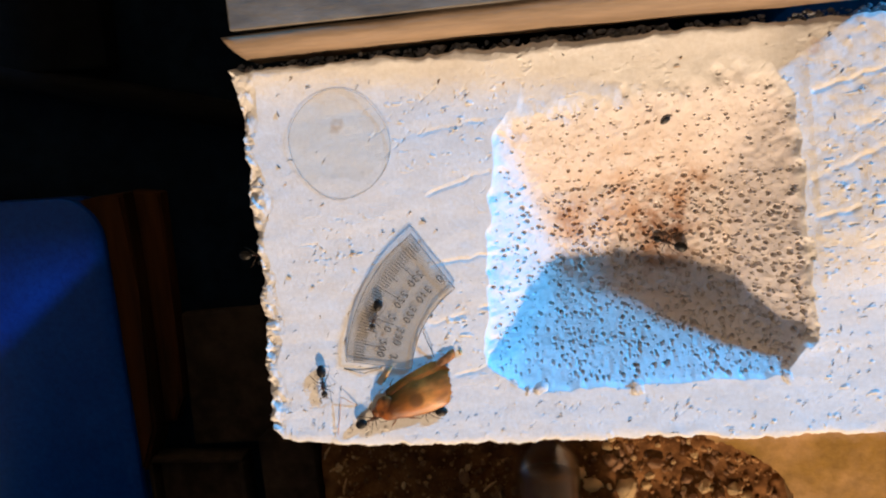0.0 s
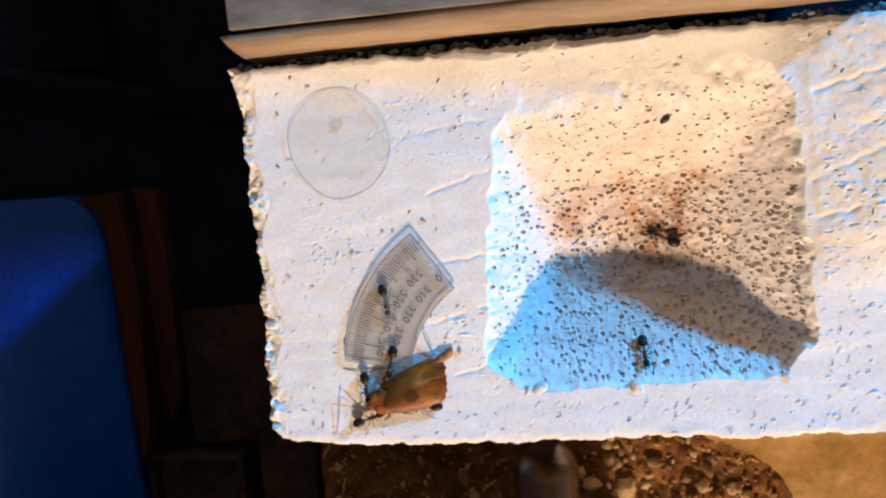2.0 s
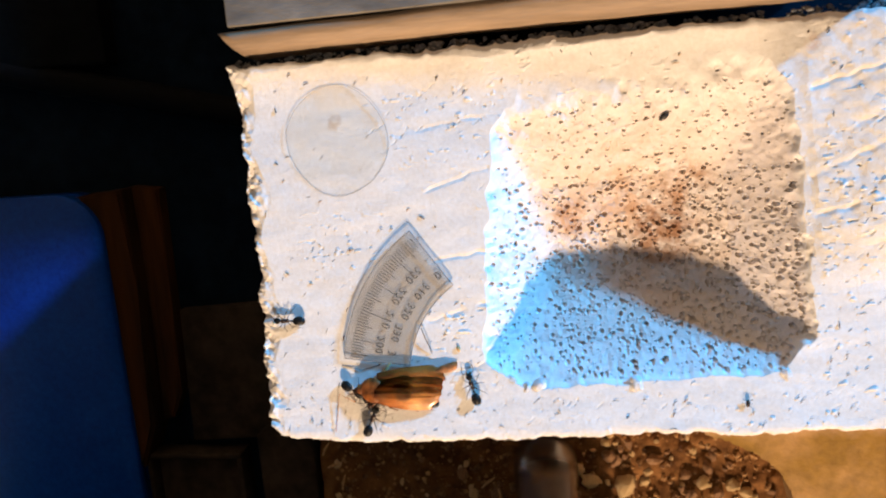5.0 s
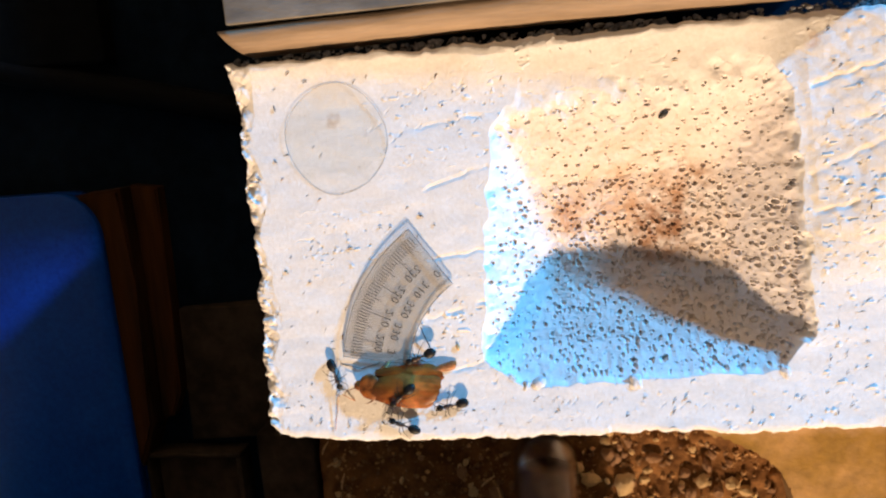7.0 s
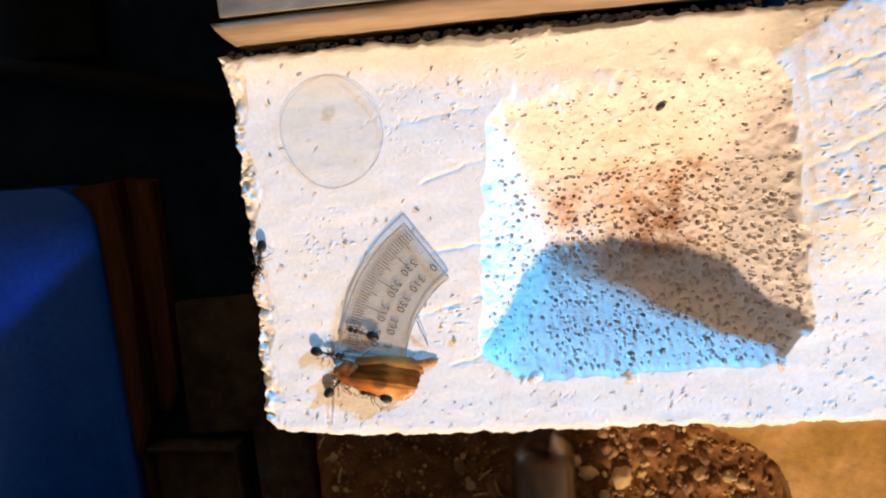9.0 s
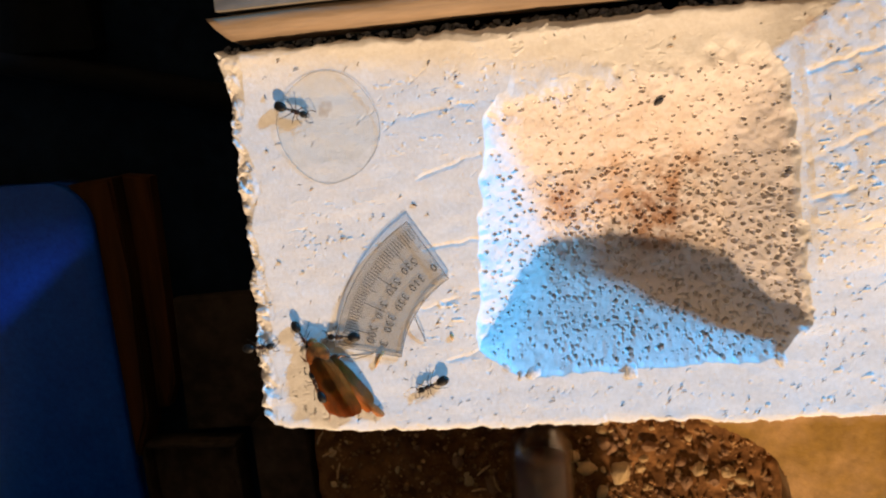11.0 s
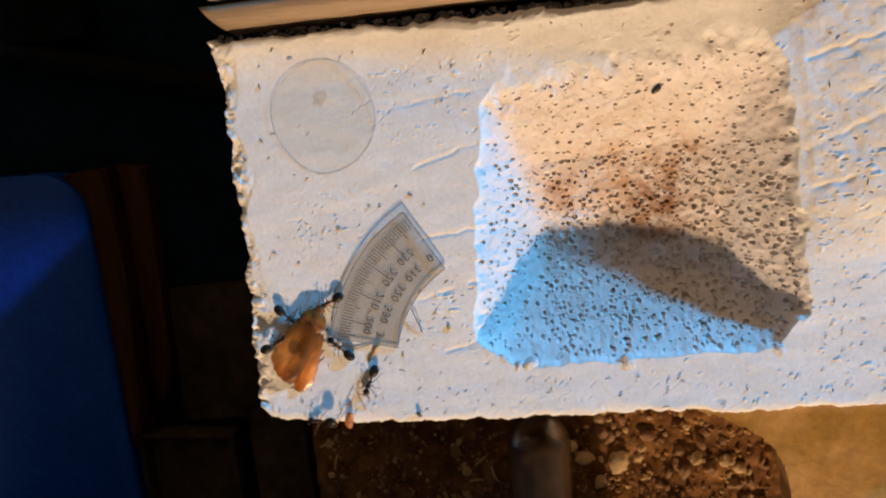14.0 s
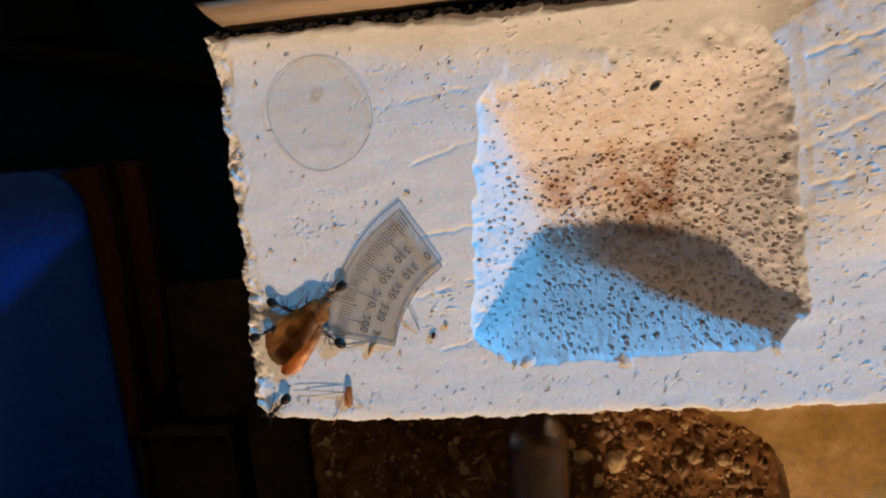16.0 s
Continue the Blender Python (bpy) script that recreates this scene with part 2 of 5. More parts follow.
# ---- the block and its carved hollow ----
PIT_DEPTH = 0.0176
PIT_SIDES = (  # a line along the rim (ends, the hollow on its left hand), a steep lip's depth, then up to two slopes and where they meet
    ((0.0610, 0.0200), (0.0710, 0.0116), 0.0064, 0.85, 0.60, 0.006), ((0.0710, 0.0118), (0.0880, 0.0127), 0.0018, 1.30, 0.55, 0.0085),
    ((0.0880, 0.0130), (0.1335, 0.0140), 0.0012, 1.10, 0.50, 0.0090), ((0.1050, 0.0115), (0.1335, 0.0152), 0.0012, 0.80, 0.62, 0.0085), ((0.1335, 0.0152), (0.1411, 0.0253), 0.0020, 0.80, 0.62, 0.004),
    ((0.1411, 0.0253), (0.1370, 0.0751), 0.0016, 0.66, 0.20, 0.016), ((0.1380, 0.0800), (0.1300, 0.0912), 0.0010, 0.60, 0.60, 0.01),
    ((0.1300, 0.0912), (0.0700, 0.0853), 0.0, 0.52, 0.26, 0.0225), ((0.0700, 0.0856), (0.0654, 0.0770), 0.0018, 0.70, 0.60, 0.01),
    ((0.0645, 0.0730), (0.0610, 0.0330), 0.0014, 1.05, 0.90, 0.010))


def hollow(x, y):
    """Depth of the carved hollow at a place on the block, in metres: facets with softened creases, below a crumbled lip."""
    x, y = np.asarray(x, float), np.asarray(y, float)
    soft = 0.0011
    total = np.exp(-PIT_DEPTH / soft) * np.ones(np.broadcast(x, y).shape)
    for (x0, y0), (x1, y1), lip, s0, s1, bend in PIT_SIDES:
        far = math.hypot(x1 - x0, y1 - y0)
        d = ((x1 - x0) * (y - y0) - (y1 - y0) * (x - x0)) / far
        if lip == 0:
            d = 0.5 * (d - 0.0008 + np.sqrt((d - 0.0008) ** 2 + 0.0034 ** 2))
        deep = lip * (1 - np.exp(-np.clip(d, 0, 1) / 0.0013)) + np.where(d < bend, s0 * d, s0 * bend + s1 * (d - bend))
        total = total + np.exp(-np.clip(deep, -0.01, 0.03) / soft)
    deep = np.maximum(0, -soft * np.log(total))
    return np.sqrt(deep ** 2 + 0.0006 ** 2) - 0.0006


def past_rim(x, y):
    """How far a place lies beyond the hollow's far side."""
    return x - 0.1400 + 0.0823 * (y - 0.0253)


def beyond(x, y):
    """From 0 to 1: the rough stretch of the coat beyond the hollow."""
    return np.clip(past_rim(x, y) / 0.004, 0, 1) * np.clip((y - 0.0340 - 0.25 * (x - 0.14)) / 0.014, 0, 1)


def swells(x, y):
    """How far the coat rises: beyond the hollow, at its far corner and towards the front and back edges."""
    start = np.interp(x, (0.045, 0.065, 0.125), (0.0868, 0.0840, 0.0870))
    back = 14.0 * np.clip(y - start, 0, 0.013) ** 2 * np.clip((0.134 - x) / 0.006, 0, 1)
    return 0.15 * beyond(x, y) * np.clip(past_rim(x, y), 0, 0.02) + 0.0006 * np.exp(-((x - 0.1365) / 0.0060) ** 2 - ((y - 0.079) / 0.011) ** 2) + back + 1.45 * np.clip(0.036 - y, 0, 0.04) ** 2


GROOVES = (  # ends, half width and depth in metres
    (0.040, 0.0800, 0.066, 0.0835, 0.0005, 0.00022), (0.046, 0.0650, 0.064, 0.0705, 0.0005, 0.00025), (0.048, 0.0475, 0.064, 0.0495, 0.0005, 0.00022),
    (0.046, 0.0315, 0.063, 0.0362, 0.0005, 0.00028), (0.052, 0.0175, 0.063, 0.0205, 0.0005, 0.00025),
    (0.140, 0.0635, 0.158, 0.0715, 0.0007, 0.00035), (0.140, 0.0840, 0.158, 0.0885, 0.0006, 0.0003), (0.141, 0.0545, 0.149, 0.0562, 0.0007, 0.00035),
    (0.146, 0.0730, 0.158, 0.0785, 0.0007, 0.00018), (0.146, 0.0455, 0.162, 0.0480, 0.0005, 0.00012))


def aerated_block():
    rng = np.random.RandomState(11)
    gx = np.concatenate([np.arange(0, 0.061, 0.00025), np.arange(0.061, 0.1435, 0.00017), np.arange(0.1435, 0.1681, 0.00028), np.arange(0.1682, 0.2151, 0.0015)])
    gy = np.concatenate([np.arange(0, 0.011, 0.00025), np.arange(0.011, 0.091, 0.00017), np.arange(0.091, 0.1001, 0.00025)])
    x, y = np.meshgrid(gx, gy)
    # an uneven rim for the hollow
    near = np.exp(-hollow(x, y) / 0.003)
    wx = x + near * (0.0009 * lattice(x * 220, y * 220, 1) + 0.0008 * lattice(x * 420, y * 420, 66)) + 0.00022 * lattice(x * 800, y * 800, 2)
    wy = y + np.where(y > 0.06, 0.0015, 0.0007) * near * lattice(x * 200, y * 200, 3) + near * (0.0005 + 0.0013 * np.clip((y - 0.06) / 0.01, 0, 1)) * lattice(x * 420, y * 300, 67) + 0.00022 * lattice(x * 800, y * 800, 4)
    deep = hollow(wx, wy)
    inside = np.clip(deep / 0.0012, 0, 1)
    outside = 1 - inside
    z = -deep
    # the coat swells beyond the hollow, with a low lip at its far corner
    swell = beyond(x, y)
    lie = y - 0.36 * x
    ridge = 0.5 * np.clip(lattice(x * 90, lie * 170, 61) * 1.6, -0.5, 0.6) + 0.5 * lattice(x * 260, lie * 420, 62) + 0.45 * lattice(x * 600, y * 700, 63)
    z += outside * (swells(x, y) + 0.00020 * swell * ridge)
    # trowelled coat: long streaks, small flakes and crumbs
    tilt = y - 0.11 * x
    z += 0.00014 * lattice(x * 28, tilt * 60, 7) + (0.00006 * lattice(x * 140, tilt * 380, 8) + 0.00004 * lattice(x * 330, tilt * 430, 34)) * outside
    rough = np.clip(0.45 + 0.8 * lattice(x * 40, y * 60, 9), 0.12, 1.0) + 0.5 * np.clip((x - 0.1405) / 0.006, 0, 1) * np.clip((y - 0.035) / 0.02, 0, 1)
    rough = rough + 0.25 * np.clip((0.013 - y) / 0.004, 0, 1)
    z += 0.0003 * outside * np.clip((y - 0.078) / 0.01, 0, 1) * lattice(x * 55, y * 70, 64)
    flake = lattice(x * 560 + tilt * 200, tilt * 1250, 10) + 0.5 * lattice(x * 1300, tilt * 2000, 12)
    z += outside * rough * 0.00022 * np.clip((flake - 0.86) / 0.12, 0, 1)
    lean = y - np.where(lattice(x * 70, y * 70, 65) > 0, 0.75, 0.15) * (x % 0.05)
    chip = lattice(x * 420, lean * 1500, 13) + 0.45 * lattice(x * 1300, lean * 2300, 14)
    rough = rough * np.clip(1.2 - np.clip((x - 0.10) / 0.03, 0, 1) * np.clip((0.035 - y) / 0.01, 0, 1), 0.25, 1)
    z -= outside * rough * 0.00022 * np.clip((chip - 0.86) / 0.12, 0, 1)
    for x0, y0, x1, y1, half, depth in GROOVES:
        dx, dy = x1 - x0, y1 - y0
        k = np.clip(((x - x0) * dx + (y - y0) * dy) / (dx * dx + dy * dy), 0, 1)
        off = np.hypot(x - x0 - k * dx, y - y0 - k * dy + 0.0004 * lattice(x * 400, y * 0, 15))
        z -= outside * depth * np.exp(-(off / half) ** 2) * np.clip(0.6 + 0.9 * lattice(x * 260, y * 260, 16), 0, 1)
    # cast foam: lumpy, full of round pores
    fall = np.hypot(*np.gradient(deep, gy, gx))
    z += inside / (1 + (fall / 0.6) ** 2) * (0.00022 * lattice(x * 260, y * 260, 17) + 0.00018 * lattice(x * 900 + y * 300, y * 900 - x * 300, 18) * np.clip(1.4 - (y - 0.05) / 0.02, 0.9, 1))
    pores = 0
    while pores < 3900:
        cx, cy = 0.0625 + 0.080 * rng.rand(), 0.0115 + 0.078 * rng.rand()
        i, j = np.searchsorted(gx, cx), np.searchsorted(gy, cy)
        if i >= len(gx) - 6 or j >= len(gy) - 6 or inside[j, i] < 0.8:
            continue
        if cy > 0.064 and rng.rand() < 0.55 or cx < 0.079 and rng.rand() < 0.5:
            pores += 1
            continue
        pores += 1
        r = 0.00018 + 0.00045 * rng.rand() ** 2.2 * (0.75 if cy > 0.066 else 1) + (0.00020 if rng.rand() < 0.08 and deep[j, i] > 0.008 else 0)
        n = int(r / 0.00016) + 3
        a, b, c, d = max(j - n, 0), j + n + 1, max(i - n, 0), i + n + 1
        rr = np.hypot((x[a:b, c:d] - cx) * (0.8 + 0.4 * rng.rand()), y[a:b, c:d] - cy) / r
        z[a:b, c:d] -= r * (0.45 + 0.85 * rng.rand()) * (1 + 0.8 * min(fall[j, i], 1.2)) * (0.95 if cy < 0.062 else 0.8) * np.clip(1.35 * (1 - rr ** 3), 0, 1)
        z[a:b, c:d] += 0.00010 * np.exp(-((rr - 1.25) / 0.3) ** 2)
    # worn edges, broken off at the back
    z -= 0.0005 * np.clip((y - 0.0988 - 0.0007 * lattice(x * 120, x * 0, 69) - 0.0004 * lattice(x * 500, x * 0, 70)) / 0.0018, 0, 1) ** 1.3
    edge = np.minimum(np.minimum(x, y), np.minimum(0.215 - x, 0.1 - y))
    worn = 0.0022 + 0.0016 * lattice(x * 260, y * 260, 19)
    z -= 0.0004 * np.clip(1 - edge / worn, 0, 1) ** 2
    crumbs = np.clip(1 - x / (0.0045 + 0.0030 * lattice(y * 90, y * 0, 31)), 0, 1)
    z += crumbs * (0.0009 * lattice(x * 240, y * 260, 20) + 0.0008 * lattice(x * 620, y * 640, 21) + 0.0003 * lattice(x * 1500, y * 1500, 68)) - 0.0008 * crumbs
    # ragged outline, with a broken lower corner
    px = x + (0.0011 * lattice(y * 130, y * 0, 22) + 0.0005 * lattice(y * 330, y * 0, 23) + 0.0002 * lattice(y * 1300, y * 0, 24)) * np.exp(-x / 0.004)
    py = y + (0.0006 * lattice(x * 90, x * 0, 25) + 0.0005 * lattice(x * 420, x * 0, 26) + 0.0002 * lattice(x * 1300, x * 0, 27)) * np.exp(-y / 0.003)
    px = px + np.interp(y, (0, 0.006, 0.025, 0.048, 0.09, 0.1), (0.0, -0.0012, 0.0002, 0.0008, 0.0006, 0.0002)) * np.exp(-x / 0.012)
    py = py + np.interp(x, (0, 0.014, 0.033, 0.064, 0.093, 0.121, 0.156), (-0.0003, -0.0016, -0.0020, -0.0012, -0.0005, -0.0004, 0)) * np.exp(-y / 0.008)
    px = px + 0.0020 * np.clip(1 - y / 0.006, 0, 1) * np.exp(-x / 0.004)
    py = py + 0.0006 * np.clip(1 - x / 0.006, 0, 1) * np.exp(-y / 0.004)
    py = py + (0.0004 * lattice(x * 150, x * 0, 28) + 0.0004 * lattice(x * 600, x * 0, 29)) * np.exp(-(0.1 - y) / 0.003)
    py = py + 0.0008 * np.exp(-y / 0.012)
    ob = sheet("aerated_block", px, py, z, PLASTER, skirt=-0.075, wander=0.0012)
    return tagged(ob, "white plaster-coated aerated concrete block with a porous square hollow", "block")


aerated_block()


# ---- the setting: dark table, tray, room ----
def setting(name, bm, material, label, smooth=False):
    return tagged(part(name, bm, material, smooth=smooth), label, kind="structure")


def room():
    # An added shell, never in view: close pale sides bounce lamp light into the shadows.
    for name, lo, hi in (("floor", (-1.1, -1.1, -0.9), (1.1, 1.1, -0.8)), ("ceiling", (-1.1, -1.1, 0.9), (1.1, 1.1, 1.0)),
                         ("wall_north", (-1.1, 1.1, -0.8), (1.1, 1.2, 0.9)), ("wall_south", (-1.1, -1.2, -0.8), (1.1, -1.1, 0.9)),
                         ("wall_east", (1.1, -1.2, -0.8), (1.2, 1.2, 0.9)), ("wall_west", (-1.2, -1.2, -0.8), (-1.1, 1.2, 0.9))):
        setting(name, block(bmesh.new(), lo, hi), BOUNCE_PAINT, "unseen pale light-bouncing " + name.split("_")[0] + " of the room")


def table():
    ob = empty("table", pose(0, 0, -0.075))
    part("tabletop", block(bmesh.new(), (-0.45, -0.4, -0.02), (0.6, 0.5, 0), 0.003), SHADED_DARK, ob)
    for sx in (-0.42, 0.55):
        for sy in (-0.37, 0.45):
            part("leg", block(bmesh.new(), (sx - 0.02, sy - 0.02, -0.725), (sx + 0.02, sy + 0.02, -0.0205), 0.002), SHADED_DARK, ob)
    return tagged(ob, "matt table under the block, with shade put into its near-black colour", "table", kind="structure")


def soil_bed():
    gx, gy = np.arange(-0.0055, 0.1461, 0.0007), np.arange(-0.095, -0.0005, 0.0007)
    x, y = np.meshgrid(gx, gy)
    z = -0.0475 + 0.0030 * lattice(x * 62, y * 62, 41) + 0.0011 * lattice(x * 210, y * 210, 42) + 0.0004 * lattice(x * 600, y * 600, 43)
    ob = sheet("soil", x, y, z, SOIL, skirt=-0.0748)
    tagged(ob, "dry brown soil beside the block", "soil", kind="stuff")
    rng = random.Random(5)
    verts, faces = [], []
    for _ in range(2600):
        cx, cy = rng.uniform(0.0, 0.142), rng.uniform(-0.075, -0.002)
        if 0.060 < cx < 0.082 and cy < -0.006:
            continue
        r = 0.00025 + 0.0011 * rng.random() ** 3
        j, i = np.searchsorted(gy, cy) - 1, np.searchsorted(gx, cx) - 1
        cz = z[max(j, 0), max(i, 0)] + r * 0.3
        ring = [Vector((rng.uniform(0.6, 1.2) * math.cos(a), rng.uniform(0.6, 1.2) * math.sin(a), rng.uniform(-0.3, 0.3))) * r for a in (0.2, 1.4, 2.7, 3.9, 5.1)]
        base = len(verts)
        verts += [Vector((cx, cy, cz)) + p for p in ring] + [Vector((cx + rng.uniform(-0.3, 0.3) * r, cy, cz + r * 0.9)), Vector((cx, cy, cz - r))]
        for k in range(5):
            faces += [(base + k, base + (k + 1) % 5, base + 5), (base + (k + 1) % 5, base + k, base + 6)]
    me = bpy.data.meshes.new("soil_crumbs")
    me.from_pydata(verts, [], faces)
    me.materials.append(surface("grit", (0.09, 0.040, 0.013), (0.52, 0.29, 0.11), 160, 0.85, 0.0003))
    tagged(new("soil_crumbs", me), "small brown crumbs of soil and grit", "grit", kind="stuff")
    shapes = []
    for s in range(6):
        for stone in (PEBBLE, PALE_STONE):
            b = bmesh.new()
            bmesh.ops.create_icosphere(b, subdivisions=2, radius=1.0)
            for v in b.verts:
                p = v.co.copy()
                cut = max(p.dot(Vector(d).normalized()) for d in ((1, 0.3, 0.2), (-0.8, 0.6, 0.3), (0.1, -1, 0.4), (0.2, 0.4, 1), (-0.5, -0.7, 0.6)))
                v.co = p * (0.95 - 0.35 * max(0, cut - 0.75)) * (1 + 0.5 * noise.noise(p * 1.3 + Vector((s * 7.1, 0, 0))))
                v.co.z *= 0.65
            shapes.append(mesh_of("pebble", b, stone, False))
    large = ((0.0955, -0.0385, 0.0042, 1), (0.1050, -0.0305, 0.0030, 0), (0.0850, -0.0375, 0.0032, 1), (0.0545, -0.0420, 0.0036, 0), (0.0895, -0.0455, 0.0030, 1), (0.1160, -0.0420, 0.0028, 0), (0.1285, -0.0385, 0.0026, 1), (0.0905, -0.0290, 0.0026, 0))
    for k in range(190):
        near = k < 150
        cx = rng.uniform(0.079, 0.142) if near else rng.uniform(0.0, 0.06)
        cy = rng.uniform(-0.056, -0.006)
        size = rng.uniform(0.0007, 0.0016) if rng.random() < 0.85 else rng.uniform(0.0017, 0.0026)
        pale = rng.random() < 0.5
        if k < len(large):
            cx, cy, size, pale = large[k]
        if cx > 0.118 and cy > -0.020 - (cx - 0.118) * 0.9:
            continue
        j, i = np.searchsorted(gy, cy) - 1, np.searchsorted(gx, cx) - 1
        ob = new("pebble", shapes[2 * rng.randrange(6) + int(pale)])
        ob.matrix_basis = pose(cx, cy, float(z[j, i]) + size * 0.4, rng.uniform(-25, 25), rng.uniform(-25, 25), rng.uniform(0, 360)) @ Matrix.Diagonal((size, size * rng.uniform(0.6, 1), size, 1))
        tagged(ob, "pale tan translucent pebble lying in the soil" if pale else "small brown pebble lying in the soil", "pebble", "pebbles in the soil")


def stone_slab():
    outline = [(0.103, -0.003), (0.111, -0.008), (0.1165, -0.0132), (0.1205, -0.0165), (0.126, -0.0180), (0.1320, -0.0215), (0.1380, -0.0255), (0.1415, -0.0300), (0.1440, -0.0365), (0.1465, -0.060), (0.21, -0.060), (0.21, -0.003)]
    fine = []
    for (x0, y0), (x1, y1) in zip(outline, outline[1:] + outline[:1]):
        for k in range(4):
            f = k / 4
            x, y = x0 + (x1 - x0) * f, y0 + (y1 - y0) * f
            d = 0.0005 * noise.noise(Vector((x * 500, y * 500, 0)))
            fine.append((x + d, y + d))
    ob = part("stone_slab", slab(bmesh.new(), fine, -0.0749, -0.034, 0.0006), SANDSTONE, smooth=False)
    tagged(ob, "flat tan sandstone slab with a broken edge, on the soil", "stone")


def test_tube():
    r, n = 0.0099, 40
    ob = empty("test_tube", pose(0.0714, -0.0160 - r, -0.0362))
    bm = bmesh.new()
    turn = [math.pi / 2 * k / 12 for k in range(13)]
    profile = [(r * math.sin(a), r * math.cos(a)) for a in turn] + [(r, -0.09)]
    inner = [((r - 0.0008) * math.sin(a), (r - 0.0008) * math.cos(a)) for a in turn] + [(r - 0.0008, -0.09)]
    rings = [[bm.verts.new((q * math.cos(2 * math.pi * k / n), s, q * math.sin(2 * math.pi * k / n))) for k in range(n)] for q, s in [(max(q, 1e-5), s) for q, s in profile + inner[::-1]]]
    for a, b in zip(rings, rings[1:]):
        for k in range(n):
            bm.faces.new((a[k], a[(k + 1) % n], b[(k + 1) % n], b[k]))
    part("glass", bm, TUBE_GLASS, ob).visible_shadow = False
    # the fill ends in a hollow meniscus
    bm = bmesh.new()
    cup = [0.00001, 0.002, 0.004, 0.006, 0.0078, 0.0089]
    tube(bm, [(0, -0.0075 + 60 * q * q, 0) for q in cup] + [(0, -0.085, 0)], cup + [0.0089], 28)
    part("fill", bm, surface("murky_fill", (0.15, 0.085, 0.040), (0.26, 0.155, 0.080), 60, 0.35, 0.0002, 4), ob, "murky brown fill with a curved end")
    tagged(ob, "clear glass test tube with a round end, lying on soil", "test tube")


def batten_and_board():
    n = 12
    y0, y1, z0, z1 = 0.1018, 0.1083, -0.0105, 0.0046
    arc = [(y0 + 0.0052 * (1 - math.sin(a)), z1 - 0.0115 * (1 - math.cos(a))) for a in (math.pi / 2 * k / n for k in range(n + 1))]
    prof = [(y1, z0), (y1, z1)] + arc + [(y0 + 0.0008, z0)]
    bm = bmesh.new()
    rings = []
    steps = 60
    for s in range(steps + 1):
        f = s / steps
        row = []
        for y, z in prof:
            start = -0.0002 + 0.75 * (0.109 - y)
            x = start + (0.153 - start) * f
            w = 0.00025 * noise.noise(Vector((x * 60, y * 200, z * 200)))
            row.append(bm.verts.new((x, y + 0.0012 * min(1, f * 2.5) + w, z + w + 0.034 * max(x, 0))))
        rings.append(row)
    k = len(prof)
    for a, b in zip(rings, rings[1:]):
        for i in range(k):
            bm.faces.new((a[i], a[(i + 1) % k], b[(i + 1) % k], b[i]))
    bm.faces.new(rings[0])
    bm.faces.new(rings[-1])
    tagged(part("wooden_batten", bm, TAN_WOOD), "tan wooden batten with a rounded front edge, behind the block", "batten")
    bm = block(bmesh.new(), (0.0032, 0.1096, -0.0060), (0.1530, 0.1220, 0.0054), 0.0004)
    for v in bm.verts:
        v.co.z += 0.034 * v.co.x
    tagged(part("grey_board", bm, GREY_BOARD, smooth=False), "weathered grey board lying behind the batten", "board")
    bm = block(bmesh.new(), (0.0305, 0.1084, -0.075), (0.1530, 0.1215, -0.0064), 0.0005)
    tagged(part("board_support", bm, TAN_WOOD, smooth=False), "wooden riser under the grey board", "support")
    # unseen block, added to stop cold light reaching the table at the far left
    bm = block(bmesh.new(), (0.1000, 0.1530, -0.0749), (0.1630, 0.2995, 0.0052), 0.0010)
    tagged(part("rear_blocker", bm, GREY_BOARD, smooth=False), "unseen grey block added behind the batten to stop cold light", "board")
    # grime along the gap
    rng = random.Random(8)
    bm = bmesh.new()
    for _ in range(800):
        x = rng.uniform(0.001, 0.16)
        if noise.noise(Vector((x * 140, 0, 0))) < -0.25:
            continue
        s = 0.00018 + 0.00060 * rng.random() ** 2
        ball(bm, (x, 0.1003 + rng.uniform(-0.0012, 0.0014), -0.0014 + rng.uniform(-0.0010, 0.0010)), (s * rng.uniform(0.8, 2.2), s, s * 0.8), u=5, v=4)
    tagged(part("grime", bm, surface("grime", (0.08, 0.10, 0.13), (0.28, 0.29, 0.31), 400, 0.95, spec=0.1)), "grey crumbly grime packed along the block's back edge", "grime", kind="stuff")


def blue_box():
    ob = empty("plastic_box", pose(-0.0822, 0.0655, -0.0749))
    outline = []
    w, h, r = 0.090, 0.19, 0.0165
    for cx, cy, a0 in ((-r, -r, 0), (-w + r, -r, 90), (-w + r, -h + r, 180), (-r, -h + r, 270)):
        outline += [(cx + r * math.cos(radians(a0 + 9 * k)), cy + r * math.sin(radians(a0 + 9 * k))) for k in range(11)]
    part("body", slab(bmesh.new(), [(x * 0.985 - 0.0006, y * 0.992 - 0.0006) for x, y in outline], 0, 0.0100), BLUE_PLASTIC, ob)
    part("lid", slab(bmesh.new(), outline, 0.0101, 0.0150, 0.0016), BLUE_PLASTIC, ob)
    tagged(ob, "closed blue plastic box with rounded corners, in shade", "box")


